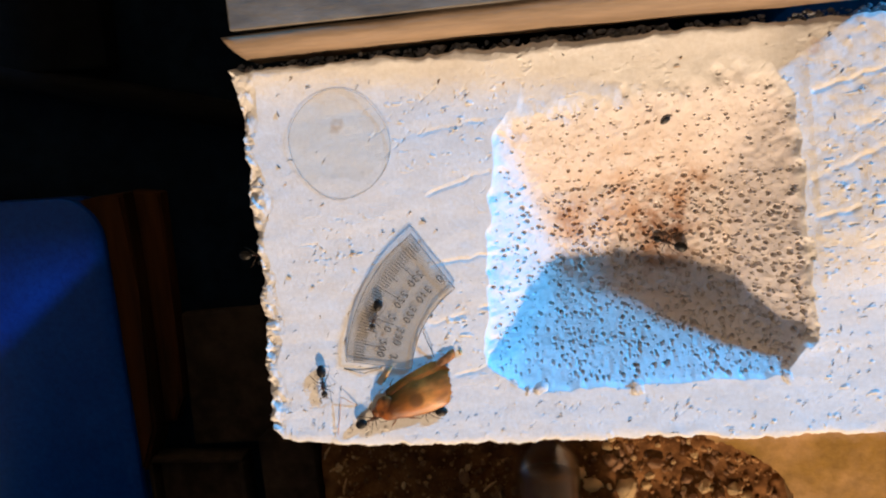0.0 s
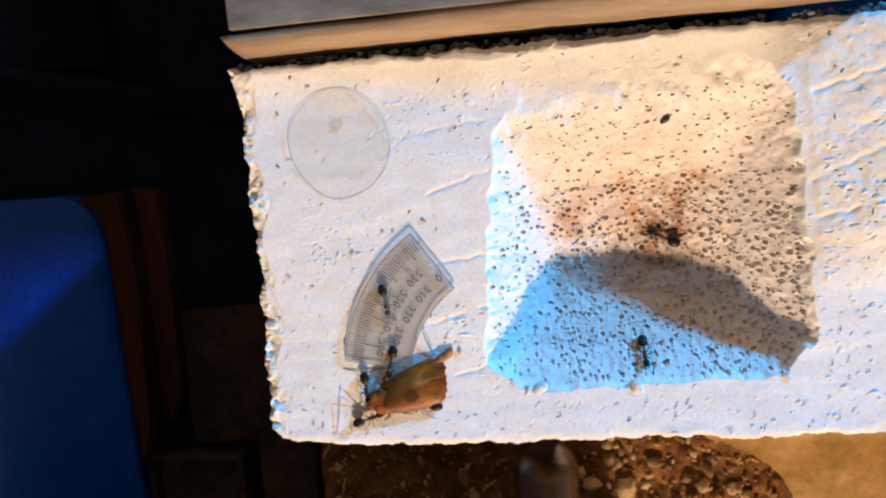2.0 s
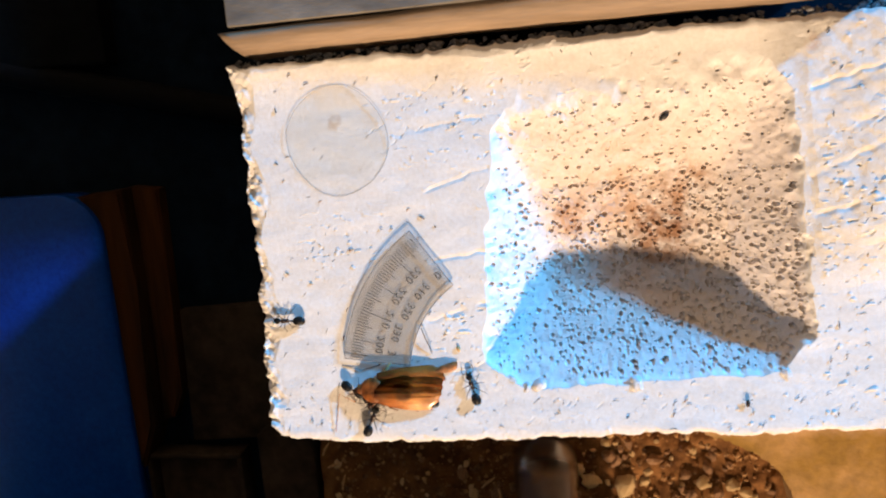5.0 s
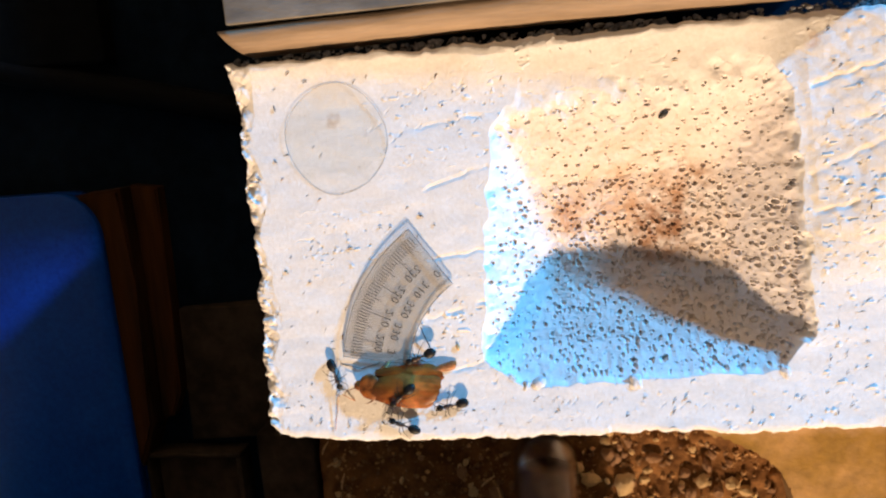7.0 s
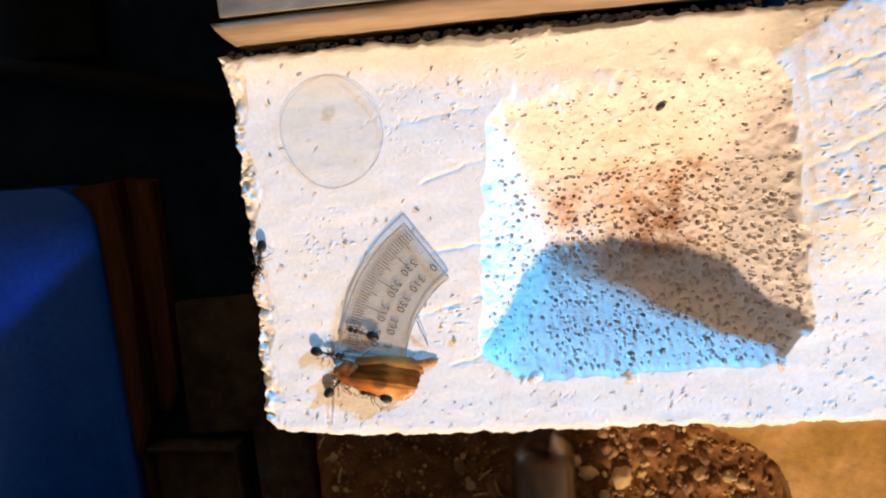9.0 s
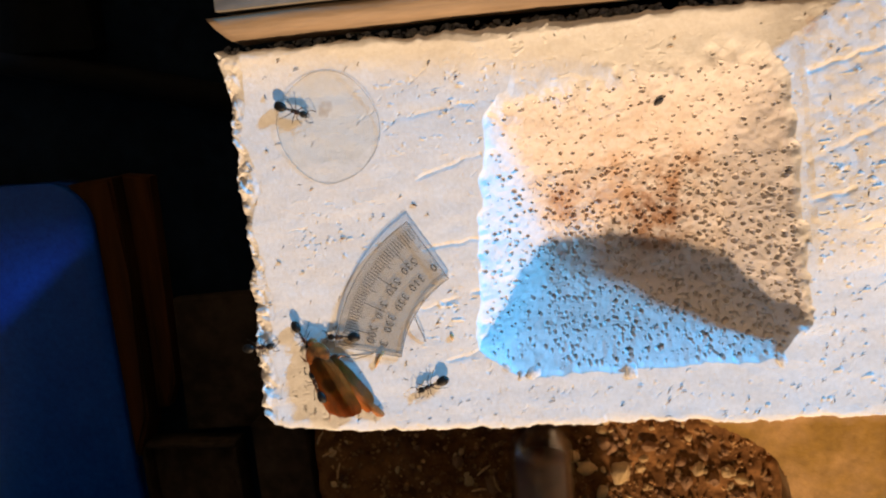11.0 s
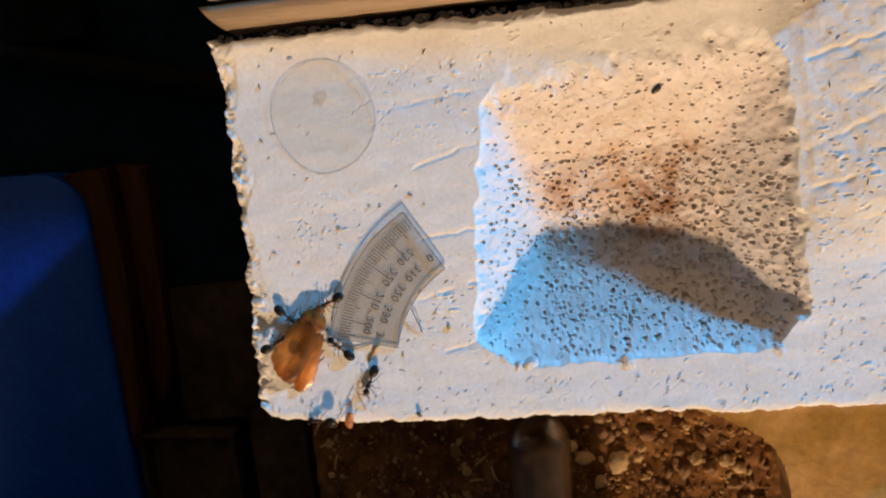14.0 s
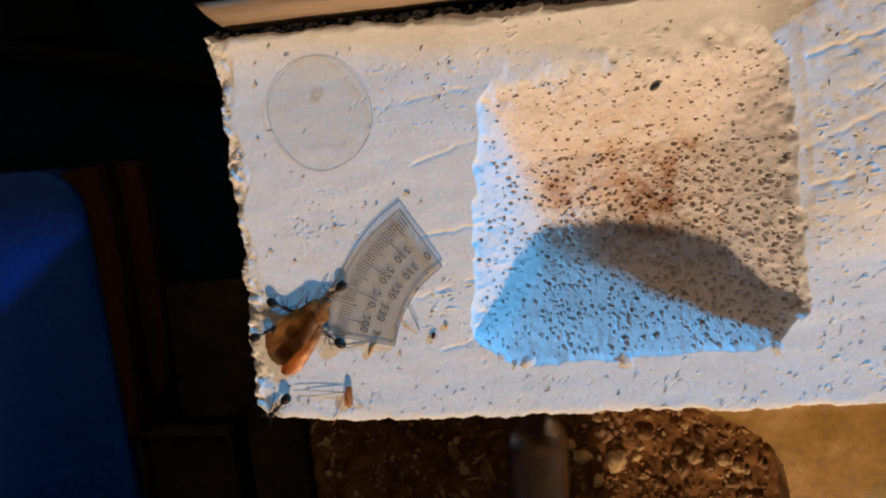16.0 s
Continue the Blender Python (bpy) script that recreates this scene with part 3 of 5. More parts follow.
def left_clutter():
    bm = slab(bmesh.new(), [(-0.0920, 0.0640), (-0.0740, 0.0655), (-0.0728, 0.0300), (-0.0750, -0.0235), (-0.0815, -0.0400), (-0.0950, -0.0410)], -0.0749, -0.0625, 0.0012)
    tagged(part("wooden_plank", bm, DARK_WOOD, smooth=False), "dark orange-brown wooden plank on the table", "plank")
    bm = slab(bmesh.new(), [(-0.0735, 0.0660), (-0.0630, 0.0645), (-0.0640, 0.0200), (-0.0657, -0.0128), (-0.0700, -0.0226), (-0.0744, -0.0232), (-0.0724, 0.0300)], -0.0749, -0.0690, 0.0008)
    tagged(part("wooden_lath", bm, DARK_WOOD, smooth=False), "dark brown wooden lath with a slanted end, beside the plank", "lath")
    bm = slab(bmesh.new(), [(-0.0620, 0.0190), (-0.0290, 0.0205), (-0.0300, -0.0310), (-0.0640, -0.0325)], -0.0749, -0.0700, 0.0006)
    tagged(part("brown_board", bm, BROWN_TRAY, smooth=False), "dark brown board lying in the block's shade", "board")
    tray = empty("shallow_tray", pose(-0.0620, -0.0760, -0.0749))
    part("base", block(bmesh.new(), (-0.0180, -0.0380, 0), (0.0165, 0.0380, 0.0040), 0.0006), BROWN_TRAY, tray)
    for lo, hi in (((-0.0200, 0.0382, 0), (0.0186, 0.0402, 0.0095)), ((0.0167, -0.0400, 0), (0.0187, 0.0380, 0.0095)), ((-0.0200, -0.0400, 0), (-0.0182, 0.0380, 0.0095))):
        part("rim", block(bmesh.new(), lo, hi, 0.0004), BROWN_TRAY, tray)
    tagged(tray, "shallow dark brown tray with a thin raised rim", "tray")
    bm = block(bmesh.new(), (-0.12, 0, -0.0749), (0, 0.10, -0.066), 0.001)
    tagged(part("dark_panel", bm, SHADED_PANEL, smooth=False, at=pose(-0.0735, 0.1094, 0, 0, 0, -1)), "panel with deep shade put into its near-black colour", "panel")
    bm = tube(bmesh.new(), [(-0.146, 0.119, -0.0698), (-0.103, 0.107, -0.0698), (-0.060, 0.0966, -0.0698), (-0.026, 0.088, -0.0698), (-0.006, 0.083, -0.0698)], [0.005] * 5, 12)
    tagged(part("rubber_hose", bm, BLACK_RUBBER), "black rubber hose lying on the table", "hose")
    bm = block(bmesh.new(), (-0.0265, -0.20, -0.0749), (-0.0068, -0.019, -0.044), 0.001)
    tagged(part("tray_rail", bm, BROWN_TRAY, smooth=False), "dark brown rail beside the soil", "rail")
    # Added walls outside the view: they keep the warm lamp off the soil and left side.
    for lo, hi in (((-0.35, -0.112, -0.075), (0.014, -0.104, 0.18)), ((0.0141, -0.112, -0.075), (0.0985, -0.104, 0.050))):
        setting("warm_blocker", block(bmesh.new(), lo, hi, 0.001), SHADED_DARK, "unseen dark wall added to block the warm lamp")
    # Added out of view; its top edge cuts off some of the cold lamp.
    setting("cold_blocker", block(bmesh.new(), (0.250, 0.3000, -0.0749), (0.39, 0.32, 0.0725), 0.001), SHADED_DARK, "unseen dark wall added to block part of the cold lamp")
    for x, y, a, s in ((-0.002, -0.024, 60, 0.005), (0.000, -0.030, 20, 0.004), (0.003, -0.036, 75, 0.006), (0.052, -0.036, 40, 0.006), (0.056, -0.041, 110, 0.006), (0.050, -0.043, 10, 0.005)):
        bm = tube(bmesh.new(), [(-s / 2, 0, 0), (0, 0.0003, 0.0003), (s / 2, 0, 0.0001)], [0.0003, 0.0005, 0.0002], 6)
        tagged(part("straw", bm, STRAW, at=pose(x, y, -0.0435, 0, 0, a)), "short pale straw lying on the soil", "straw", "straws on the soil")


room()
table()
soil_bed()
stone_slab()
batten_and_board()
blue_box()
left_clutter()


# ---- things lying on the block ----
def see_through(name, tint, share, body):
    """A thin clear plastic: most light passes straight through, the rest meets a glossy hazy body."""
    m, n, l, b = nodes_of(name)
    hazy = ramp(n, l, texture(n, l, 220, 5), 0.35, 0.7, tuple(c * 0.85 for c in body), body)
    l.new(hazy, b.inputs["Base Color"])
    b.inputs["Roughness"].default_value = 0.18
    t = n.new("ShaderNodeBsdfTransparent")
    t.inputs[0].default_value = (*tint, 1)
    mix = n.new("ShaderNodeMixShader")
    mix.inputs[0].default_value = share
    l.new(t.outputs[0], mix.inputs[1])
    l.new(b.outputs[0], mix.inputs[2])
    l.new(mix.outputs[0], n["Material Output"].inputs[0])
    return m


PLATE = see_through("hazy_acrylic", (0.90, 0.885, 0.86), 0.16, (0.56, 0.52, 0.46))
DISC = see_through("clear_disc", (0.99, 0.985, 0.972), 0.03, (0.6, 0.59, 0.55))
RIM = see_through("disc_rim", (0.875, 0.875, 0.88), 0.16, (0.42, 0.42, 0.43))
PLATE_RIM = see_through("plate_rim", (0.75, 0.76, 0.78), 0.45, (0.3, 0.3, 0.32))


def clear_glass(name, tint):
    """Thin clear glass: light passes straight through, with a sharp gloss that grows at the edges."""
    m, n, l, b = nodes_of(name)
    n.remove(b)
    clear, gloss, mix, edge = n.new("ShaderNodeBsdfTransparent"), n.new("ShaderNodeBsdfGlossy"), n.new("ShaderNodeMixShader"), n.new("ShaderNodeLayerWeight")
    clear.inputs[0].default_value = (*tint, 1)
    gloss.inputs["Roughness"].default_value = 0.22
    edge.inputs["Blend"].default_value = 0.2
    for out, socket in ((edge.outputs["Facing"], mix.inputs[0]), (clear.outputs[0], mix.inputs[1]), (gloss.outputs[0], mix.inputs[2]), (mix.outputs[0], n["Material Output"].inputs[0])):
        l.new(out, socket)
    return m


TUBE_GLASS = clear_glass("tube_glass", (0.95, 0.94, 0.92))
test_tube()

PR, PRI, PA0, PA1 = 0.0493, 0.0314, 124.6, 171.6


def figures(text, height):
    curve = bpy.data.curves.new("number", "FONT")
    curve.body, curve.size, curve.align_x, curve.align_y = text, height * 1.42, "CENTER", "CENTER"
    curve.space_character = 1.15
    curve.offset = 0.00004
    ob = bpy.data.objects.new("number", curve)
    scene.collection.objects.link(ob)
    bpy.context.view_layer.update()
    me = bpy.data.meshes.new_from_object(ob.evaluated_get(bpy.context.evaluated_depsgraph_get()))
    bpy.data.objects.remove(ob)
    return me


def protractor_piece():
    """A sector broken from a round protractor, lying face down; its origin is the circle's centre."""
    ob = empty("protractor_piece")
    n = 26
    wobble = lambda a, r: r + 0.00012 * noise.noise(Vector((a * 0.3, r * 900, 0)))
    angles = [radians(PA0 + (PA1 - PA0) * k / n) for k in range(n + 1)]
    outline = [(wobble(a * 57, PR) * math.cos(a), wobble(a * 57, PR) * math.sin(a)) for a in angles] + [(PRI * math.cos(a), PRI * math.sin(a)) for a in angles[::-1]]
    part("plate", slab(bmesh.new(), outline, 0.0002, 0.0012, 0.0001), PLATE, ob, smooth=False)
    edge = [(x, y, 0.0007) for x, y in outline]
    part("plate_edge", tube(bmesh.new(), edge + edge[:1], [0.00015] * (len(edge) + 1), 5, False), PLATE_RIM, ob)
    bm = bmesh.new()
    step = 1.02
    for k in range(-8, 42):
        a = radians(164.9 - k * step)
        if not PA0 + 1.2 < math.degrees(a) < PA1 - 0.5:
            continue
        inner = 0.0408 if k % 10 == 0 else (0.0432 if k % 5 == 0 else 0.0445)
        outer, half = 0.0476, 0.00012
        d, u = Vector((-math.sin(a), math.cos(a), 0)), Vector((math.cos(a), math.sin(a), 0))
        bm.faces.new([bm.verts.new(u * r + d * s + Vector((0, 0, 0.00017))) for r, s in ((inner, -half), (outer, -half), (outer, half), (inner, half))])
    part("scale_marks", bm, INK, ob, "fine black degree marks", smooth=False)
    for text, r, a in (("230", 0.0400, 134.3), ("220", 0.0398, 144.2), ("210", 0.0397, 154.6), ("200", 0.0400, 165.0),
                       ("310", 0.0357, 137.0), ("320", 0.0358, 147.6), ("330", 0.0363, 158.4), ("3", 0.0365, 167.4), ("0", 0.0357, 127.3)):
        me = figures(text, 0.0021)
        c, s = math.cos(radians(a)), math.sin(radians(a))
        me.transform(Matrix(((-s, c, 0, c * r), (c, s, 0, s * r), (0, 0, 1, 0.00017), (0, 0, 0, 1))))
        me.materials.append(INK)
        number = new("number", me)
        number.parent = ob
    return tagged(ob, "broken piece of a clear plastic protractor with mirrored black figures", "protractor")


def clear_disc():
    ob = empty("plastic_disc", pose(0.0266, 0.0798, 0.0002, 1.0))
    outline = []
    for k in range(64):
        a = 2 * math.pi * k / 64
        r = 1 + 0.018 * math.cos(4 * a + 0.7) + 0.012 * noise.noise(Vector((math.cos(a) * 2, math.sin(a) * 2, 0)))
        outline.append((0.0131 * r * math.cos(a), 0.0138 * r * math.sin(a)))
    part("film", slab(bmesh.new(), outline, 0.0001, 0.0004), DISC, ob, smooth=False)
    ring = [(x, y, 0.00024) for x, y in outline]
    part("rim", tube(bmesh.new(), ring + ring[:1], [0.00010] * 65, 5, False), RIM, ob)
    tagged(ob, "thin round disc of clear plastic lying on the block", "disc")


def bits():
    def thing(name, bm, material, m, label, category, group=""):
        return tagged(part(name, bm, material, at=m), label, category, group)
    thing("seed", ball(bmesh.new(), (0, 0, 0), (0.0014, 0.0007, 0.0006)), SEED, pose(0.1073, 0.0794, 0.0005 - float(hollow(0.1073, 0.0794)), 25, -10, 35), "black seed husk on the hollow's slope", "seed")
    thing("seed", ball(bmesh.new(), (0, 0, 0), (0.0005, 0.0009, 0.0004)), STRAW, pose(0.0533, 0.0240, 0.0005, 0, 0, 15), "small brown seed on the block", "seed")
    thing("hair", tube(bmesh.new(), [(0.0440, 0.0300, 0.0008), (0.0449, 0.0275, 0.0012), (0.0458, 0.0250, 0.0010), (0.0462, 0.0230, 0.0006)], [0.00013] * 4, 5), ANT_LEG, pose(0, 0, 0), "dark curved hair beside the protractor", "hair")
    thing("straw", tube(bmesh.new(), [(-0.003, 0, 0.0004), (0, 0.0003, 0.0007), (0.0022, 0, 0.0005)], [0.0002, 0.0005, 0.00035], 6), STRAW, pose(0.0338, 0.0190, 0.0005, 0, 0, 58), "brown straw bit beside the protractor", "straw")
    thing("hair", tube(bmesh.new(), [(0.0215, 0.0203, 0.0005), (0.0270, 0.0190, 0.0009), (0.0320, 0.0203, 0.0006)], [0.00010] * 3, 5), ANT_LEG, pose(0, 0, 0), "thin dark hair on the block", "hair")
    rng = random.Random(3)
    for x, y, s in ((0.0735, 0.0135, 0.0022), (0.0980, 0.0132, 0.0024), (0.0705, 0.0128, 0.0018), (0.0668, 0.0150, 0.0016), (0.1340, 0.0150, 0.0020)):
        bm = bmesh.new()
        bmesh.ops.create_icosphere(bm, subdivisions=3, radius=1.0)
        for v in bm.verts:
            v.co *= 1 + 0.35 * noise.noise(v.co * 1.7 + Vector((x * 900, 0, 0)))
        bm.transform(Matrix.Diagonal((s, s * 0.7, s * 0.45, 1)))
        thing("plaster_lump", bm, LUMP, pose(x, y, float(swells(x, y)) - 0.0006, 0, 0, rng.uniform(0, 180)), "lump of plaster stuck on the block", "lump", "lumps along the rim")
    # dark slivers: bits of dirt, and the shade of chips put in as colour
    for _ in range(110):
        x, y = rng.uniform(0.004, 0.162), rng.uniform(0.003, 0.097)
        if 0.060 < x < 0.144 and 0.0105 < y < 0.091 or math.hypot(x - 0.0266, y - 0.0798) < 0.015:
            continue
        s = rng.uniform(0.0003, 0.0009)
        bm = tube(bmesh.new(), [(-s, 0, 0), (-0.3 * s, 0.12 * s, 0.0001), (0.4 * s, 0.05 * s, 0.0001), (s, -0.1 * s, 0)], [0.00004, 0.00012 + 0.1 * s * rng.random(), 0.00013, 0.00004], 5)
        thing("speck", bm, rng.choice((SEED, SEED, STRAW, ROACH_BODY)), pose(x, y, float(swells(x, y)) + 0.0001, 0, 0, rng.gauss(40, 35)), "tiny dark speck on the block, standing for dirt and chip shade", "speck", "specks on the block")
    # dark flecks for dirt and the shade in small chips, thickest along the front edge
    bm = bmesh.new()
    for k in range(270):
        x, y = rng.uniform(0.004, 0.164), rng.uniform(0.002, 0.097) if k % 2 else 0.001 + 0.026 * rng.random()
        if 0.059 < x < 0.143 and y > 0.0105 and y < 0.093:
            continue
        s, a = rng.uniform(0.0003, 0.0010), rng.gauss(0.7, 0.5)
        z = float(swells(x, y)) + 0.00008
        path = [(x + s * f * math.cos(a + b), y + s * f * math.sin(a + b), z) for f, b in ((-1, 0.2), (-0.3, 0), (0.4, 0.1), (1, -0.2))]
        tube(bm, path, [0.00002, 0.00006 + 0.05 * s * rng.random(), 0.00007, 0.00002], 5)
    tagged(part("flecks", bm, surface("fleck", (0.05, 0.055, 0.07), (0.20, 0.16, 0.12), 150, 0.8)), "fine dark flecks over the coat, standing for dirt and shaded chips", "flecks", kind="stuff")


clear_disc()
bits()
PROTRACTOR = protractor_piece()


# ---- the dead cockroach ----
def wing_skin(name, root, mid, pale, spot):
    """Leathery amber wing: brown at the root, paler outwards, with fine veins and a round brown spot."""
    m, n, l, b = nodes_of(name)
    tc = n.new("ShaderNodeTexCoord")
    sep = n.new("ShaderNodeSeparateXYZ")
    l.new(tc.outputs["Object"], sep.inputs[0])
    along = n.new("ShaderNodeMapRange")
    along.inputs["From Min"].default_value, along.inputs["From Max"].default_value = 0.0, -0.018
    l.new(sep.outputs["X"], along.inputs["Value"])
    r = n.new("ShaderNodeValToRGB")
    for at, colour in ((0.30, mid), (0.62, pale)):
        r.color_ramp.elements.new(at).color = (*colour, 1)
    r.color_ramp.elements[0].color, r.color_ramp.elements[-1].color = (*root, 1), (*mid, 1)
    l.new(along.outputs[0], r.inputs[0])
    cloud = ramp(n, l, texture(n, l, 260, 4, 0.6, (0.7, 1.3, 1)), 0.36, 0.64, (0.38, 0.27, 0.15), (1.25, 1.22, 1.1))
    col = blend(n, l, 0.6, r.outputs[0], cloud, "MULTIPLY")
    veins = ramp(n, l, texture(n, l, 900, 3, 0.6, (0.15, 1.2, 1)), 0.40, 0.60, (0.72, 0.66, 0.6), (1.05, 1.05, 1.05))
    col = blend(n, l, 0.35, col, veins, "MULTIPLY")
    if spot:
        d = n.new("ShaderNodeVectorMath")
        d.operation = "DISTANCE"
        d.inputs[1].default_value = spot
        l.new(tc.outputs["Object"], d.inputs[0])
        near = n.new("ShaderNodeMapRange")
        near.inputs["From Min"].default_value, near.inputs["From Max"].default_value, near.inputs["To Max"].default_value = 0.0024, 0.0015, 0.8
        l.new(d.outputs["Value"], near.inputs["Value"])
        col = blend(n, l, near.outputs[0], col, (0.20, 0.065, 0.015))
    l.new(col, b.inputs["Base Color"])
    b.inputs["Roughness"].default_value, b.inputs["Coat Weight"].default_value, b.inputs["Coat Roughness"].default_value = 0.42, 0.3, 0.16
    b.inputs["Subsurface Weight"].default_value, b.inputs["Subsurface Scale"].default_value = 0.25, 0.0012
    b.inputs["Subsurface Radius"].default_value = (1.0, 0.4, 0.1)
    bp = n.new("ShaderNodeBump")
    bp.inputs["Distance"].default_value = 0.00006
    l.new(texture(n, l, 700, 3, 0.6, (0.2, 1.2, 1)), bp.inputs["Height"])
    l.new(bp.outputs[0], b.inputs["Normal"])
    return m


FORE_WING = wing_skin("fore_wing", (0.13, 0.032, 0.006), (0.55, 0.172, 0.022), (0.92, 0.41, 0.090), (-0.0078, 0.0004, 0.0012))
HIND_WING = wing_skin("hind_wing", (0.12, 0.028, 0.004), (0.44, 0.115, 0.012), (0.74, 0.24, 0.040), None)
SHIELD = surface("roach_shield", (0.07, 0.020, 0.004), (0.36, 0.115, 0.022), 330, 0.5, 0.00006, 3, coat=0.1, spec=0.3)


def tegmen(side, folded):
    """A leathery fore wing from its root backwards; side 1 is the left one. Folded, it lies over the whole back."""
    bm = bmesh.new()
    rows, cols = 28, 16
    grid = []
    for i in range(rows + 1):
        s = i / rows
        width = (0.0050 if folded else 0.0026) * max(0.02, math.sin(math.pi * (0.16 + 0.50 * s))) ** 0.7
        if s > 0.78:
            width *= (1 - (0.36 if folded else 0.55) * ((s - 0.78) / 0.22) ** 3) ** 0.5
        line = []
        for j in range(cols + 1):
            c = 2 * j / cols - 1
            arch = (0.0013 if folded else 0.0006) * (1 - c * c)
            sag = -0.0013 * s * s
            fold = 0.00012 * noise.noise(Vector((s * 5, c * 2, side * 5))) + 0.00003 * math.sin(c * 20 + s * 3)
            tip = max(0, (s - 0.8) / 0.2)
            line.append(bm.verts.new((-0.0178 * s + 0.0007 * s * c * c + tip * (0.0011 * c + 0.0009 * noise.noise(Vector((c * 4, side, 1)))), side * (width * c + 0.0009 * s * (not folded)), arch + sag + fold)))
        grid.append(line)
    for a, b in zip(grid, grid[1:]):
        for j in range(cols):
            bm.faces.new((a[j], a[j + 1], b[j + 1], b[j]))
    bmesh.ops.solidify(bm, geom=list(bm.faces), thickness=0.00012)
    return bm


# the two wings lie close together, and are pulled apart while the body is dragged
WING_POSES = {"fore": ((0.0072, 0.0004, 0.0019, 0, 1, 0), (0.0072, 0.0004, 0.0019, 0, 1, -3)), "hind": ((0.0066, -0.0030, 0.0016, 6, 1, 2), (0.0058, -0.0024, 0.0015, 4, 1, 7))}


def cockroach():
    ob = empty("cockroach")
    bm = ball(bmesh.new(), (0, 0, 0), (0.0084, 0.0034, 0.0012), u=20, v=12)
    for v in bm.verts:
        v.co.z += 0.00010 * math.sin(v.co.x * 4200)
        v.co.y *= 1 - 0.25 * max(0, -v.co.x / 0.0098) ** 2
    part("abdomen", bm, ROACH_BODY, ob, "brown ringed abdomen", at=pose(-0.0018, 0, 0.0011))
    part("thorax", ball(bmesh.new(), (0, 0, 0), (0.0036, 0.0031, 0.0011)), ROACH_BODY, ob, at=pose(0.0055, 0, 0.0012))
    bm = ball(bmesh.new(), (0, 0, 0), (0.0032, 0.0035, 0.0009), u=24, v=12)
    for v in bm.verts:
        v.co.x -= 0.14 * abs(v.co.y)
        v.co.z += 0.00012 * noise.noise(v.co * 900)
    part("pronotum", bm, SHIELD, ob, "pale amber shield", at=pose(0.0083, 0, 0.0020, 0, 8))
    part("head", ball(bmesh.new(), (0, 0, 0), (0.0014, 0.0014, 0.0011)), SHIELD, ob, at=pose(0.0112, 0, 0.0012))
    wings = {"fore": part("wing", tegmen(1, True), FORE_WING, ob, "glossy amber wing with a round brown spot", at=pose(*WING_POSES["fore"][0])),
             "hind": part("wing", tegmen(-1, False), HIND_WING, ob, "paler tan wing pulled open", at=pose(*WING_POSES["hind"][0]))}
    for a, b, c in (((0.0066, 0.0024), (0.0078, 0.0042), (0.0096, 0.0052)), ((0.0040, 0.0026), (0.0036, 0.0048), (0.0016, 0.0060)), ((0.0044, -0.0028), (0.0048, -0.0054), (0.0034, -0.0066))):
        bm = tube(bmesh.new(), [(*a, 0.0010), (*b, 0.0014), (*c, 0.0003)], [0.00038, 0.00026, 0.00010], 7)
        part("leg", bm, ROACH_BODY, ob)
    part("antenna", tube(bmesh.new(), [(0.0120, 0.0006, 0.0014), (0.0140, 0.0012, 0.0020), (0.0152, 0.0022, 0.0012), (0.0150, 0.0036, 0.0006)], [0.00013, 0.00011, 0.00009, 0.00006], 5), ROACH_BODY, ob)
    return tagged(ob, "dead amber-brown cockroach with one wing pulled open", "cockroach"), wings


ROACH, ROACH_WINGS = cockroach()
bm = tegmen(1, False)
bm.transform(Matrix.Diagonal((0.34, 0.45, 0.6, 1)))
DRY_LEG = part("insect_leg", tube(bmesh.new(), [(0.0040, -0.0026, 0.0003), (0.0029, -0.0020, 0.0006), (0, 0, 0.0012), (-0.0011, -0.0058, 0.0008), (-0.0022, -0.0110, 0.0004)], [0.00018, 0.00011, 0.00009, 0.00011, 0.00007], 5), ROACH_PALE)
tagged(DRY_LEG, "thin bent dried insect leg on the block", "insect leg")
fork = tube(bmesh.new(), [(0, 0, 0.0006), (-0.007, 0.0005, 0.0006), (-0.0145, 0.0010, 0.0003)], [0.00010, 0.00009, 0.00005], 5)
tube(fork, [(0, 0, 0.0006), (-0.007, -0.0006, 0.0006), (-0.0140, -0.0012, 0.0003)], [0.00010, 0.00009, 0.00005], 5)
FEELER = tagged(part("feeler", fork, ROACH_BODY), "forked thin insect feeler on the block", "feeler")
FRAGMENT = tagged(part("wing_fragment", bm, ROACH_PALE), "torn tan scrap of insect wing on the block", "wing fragment")


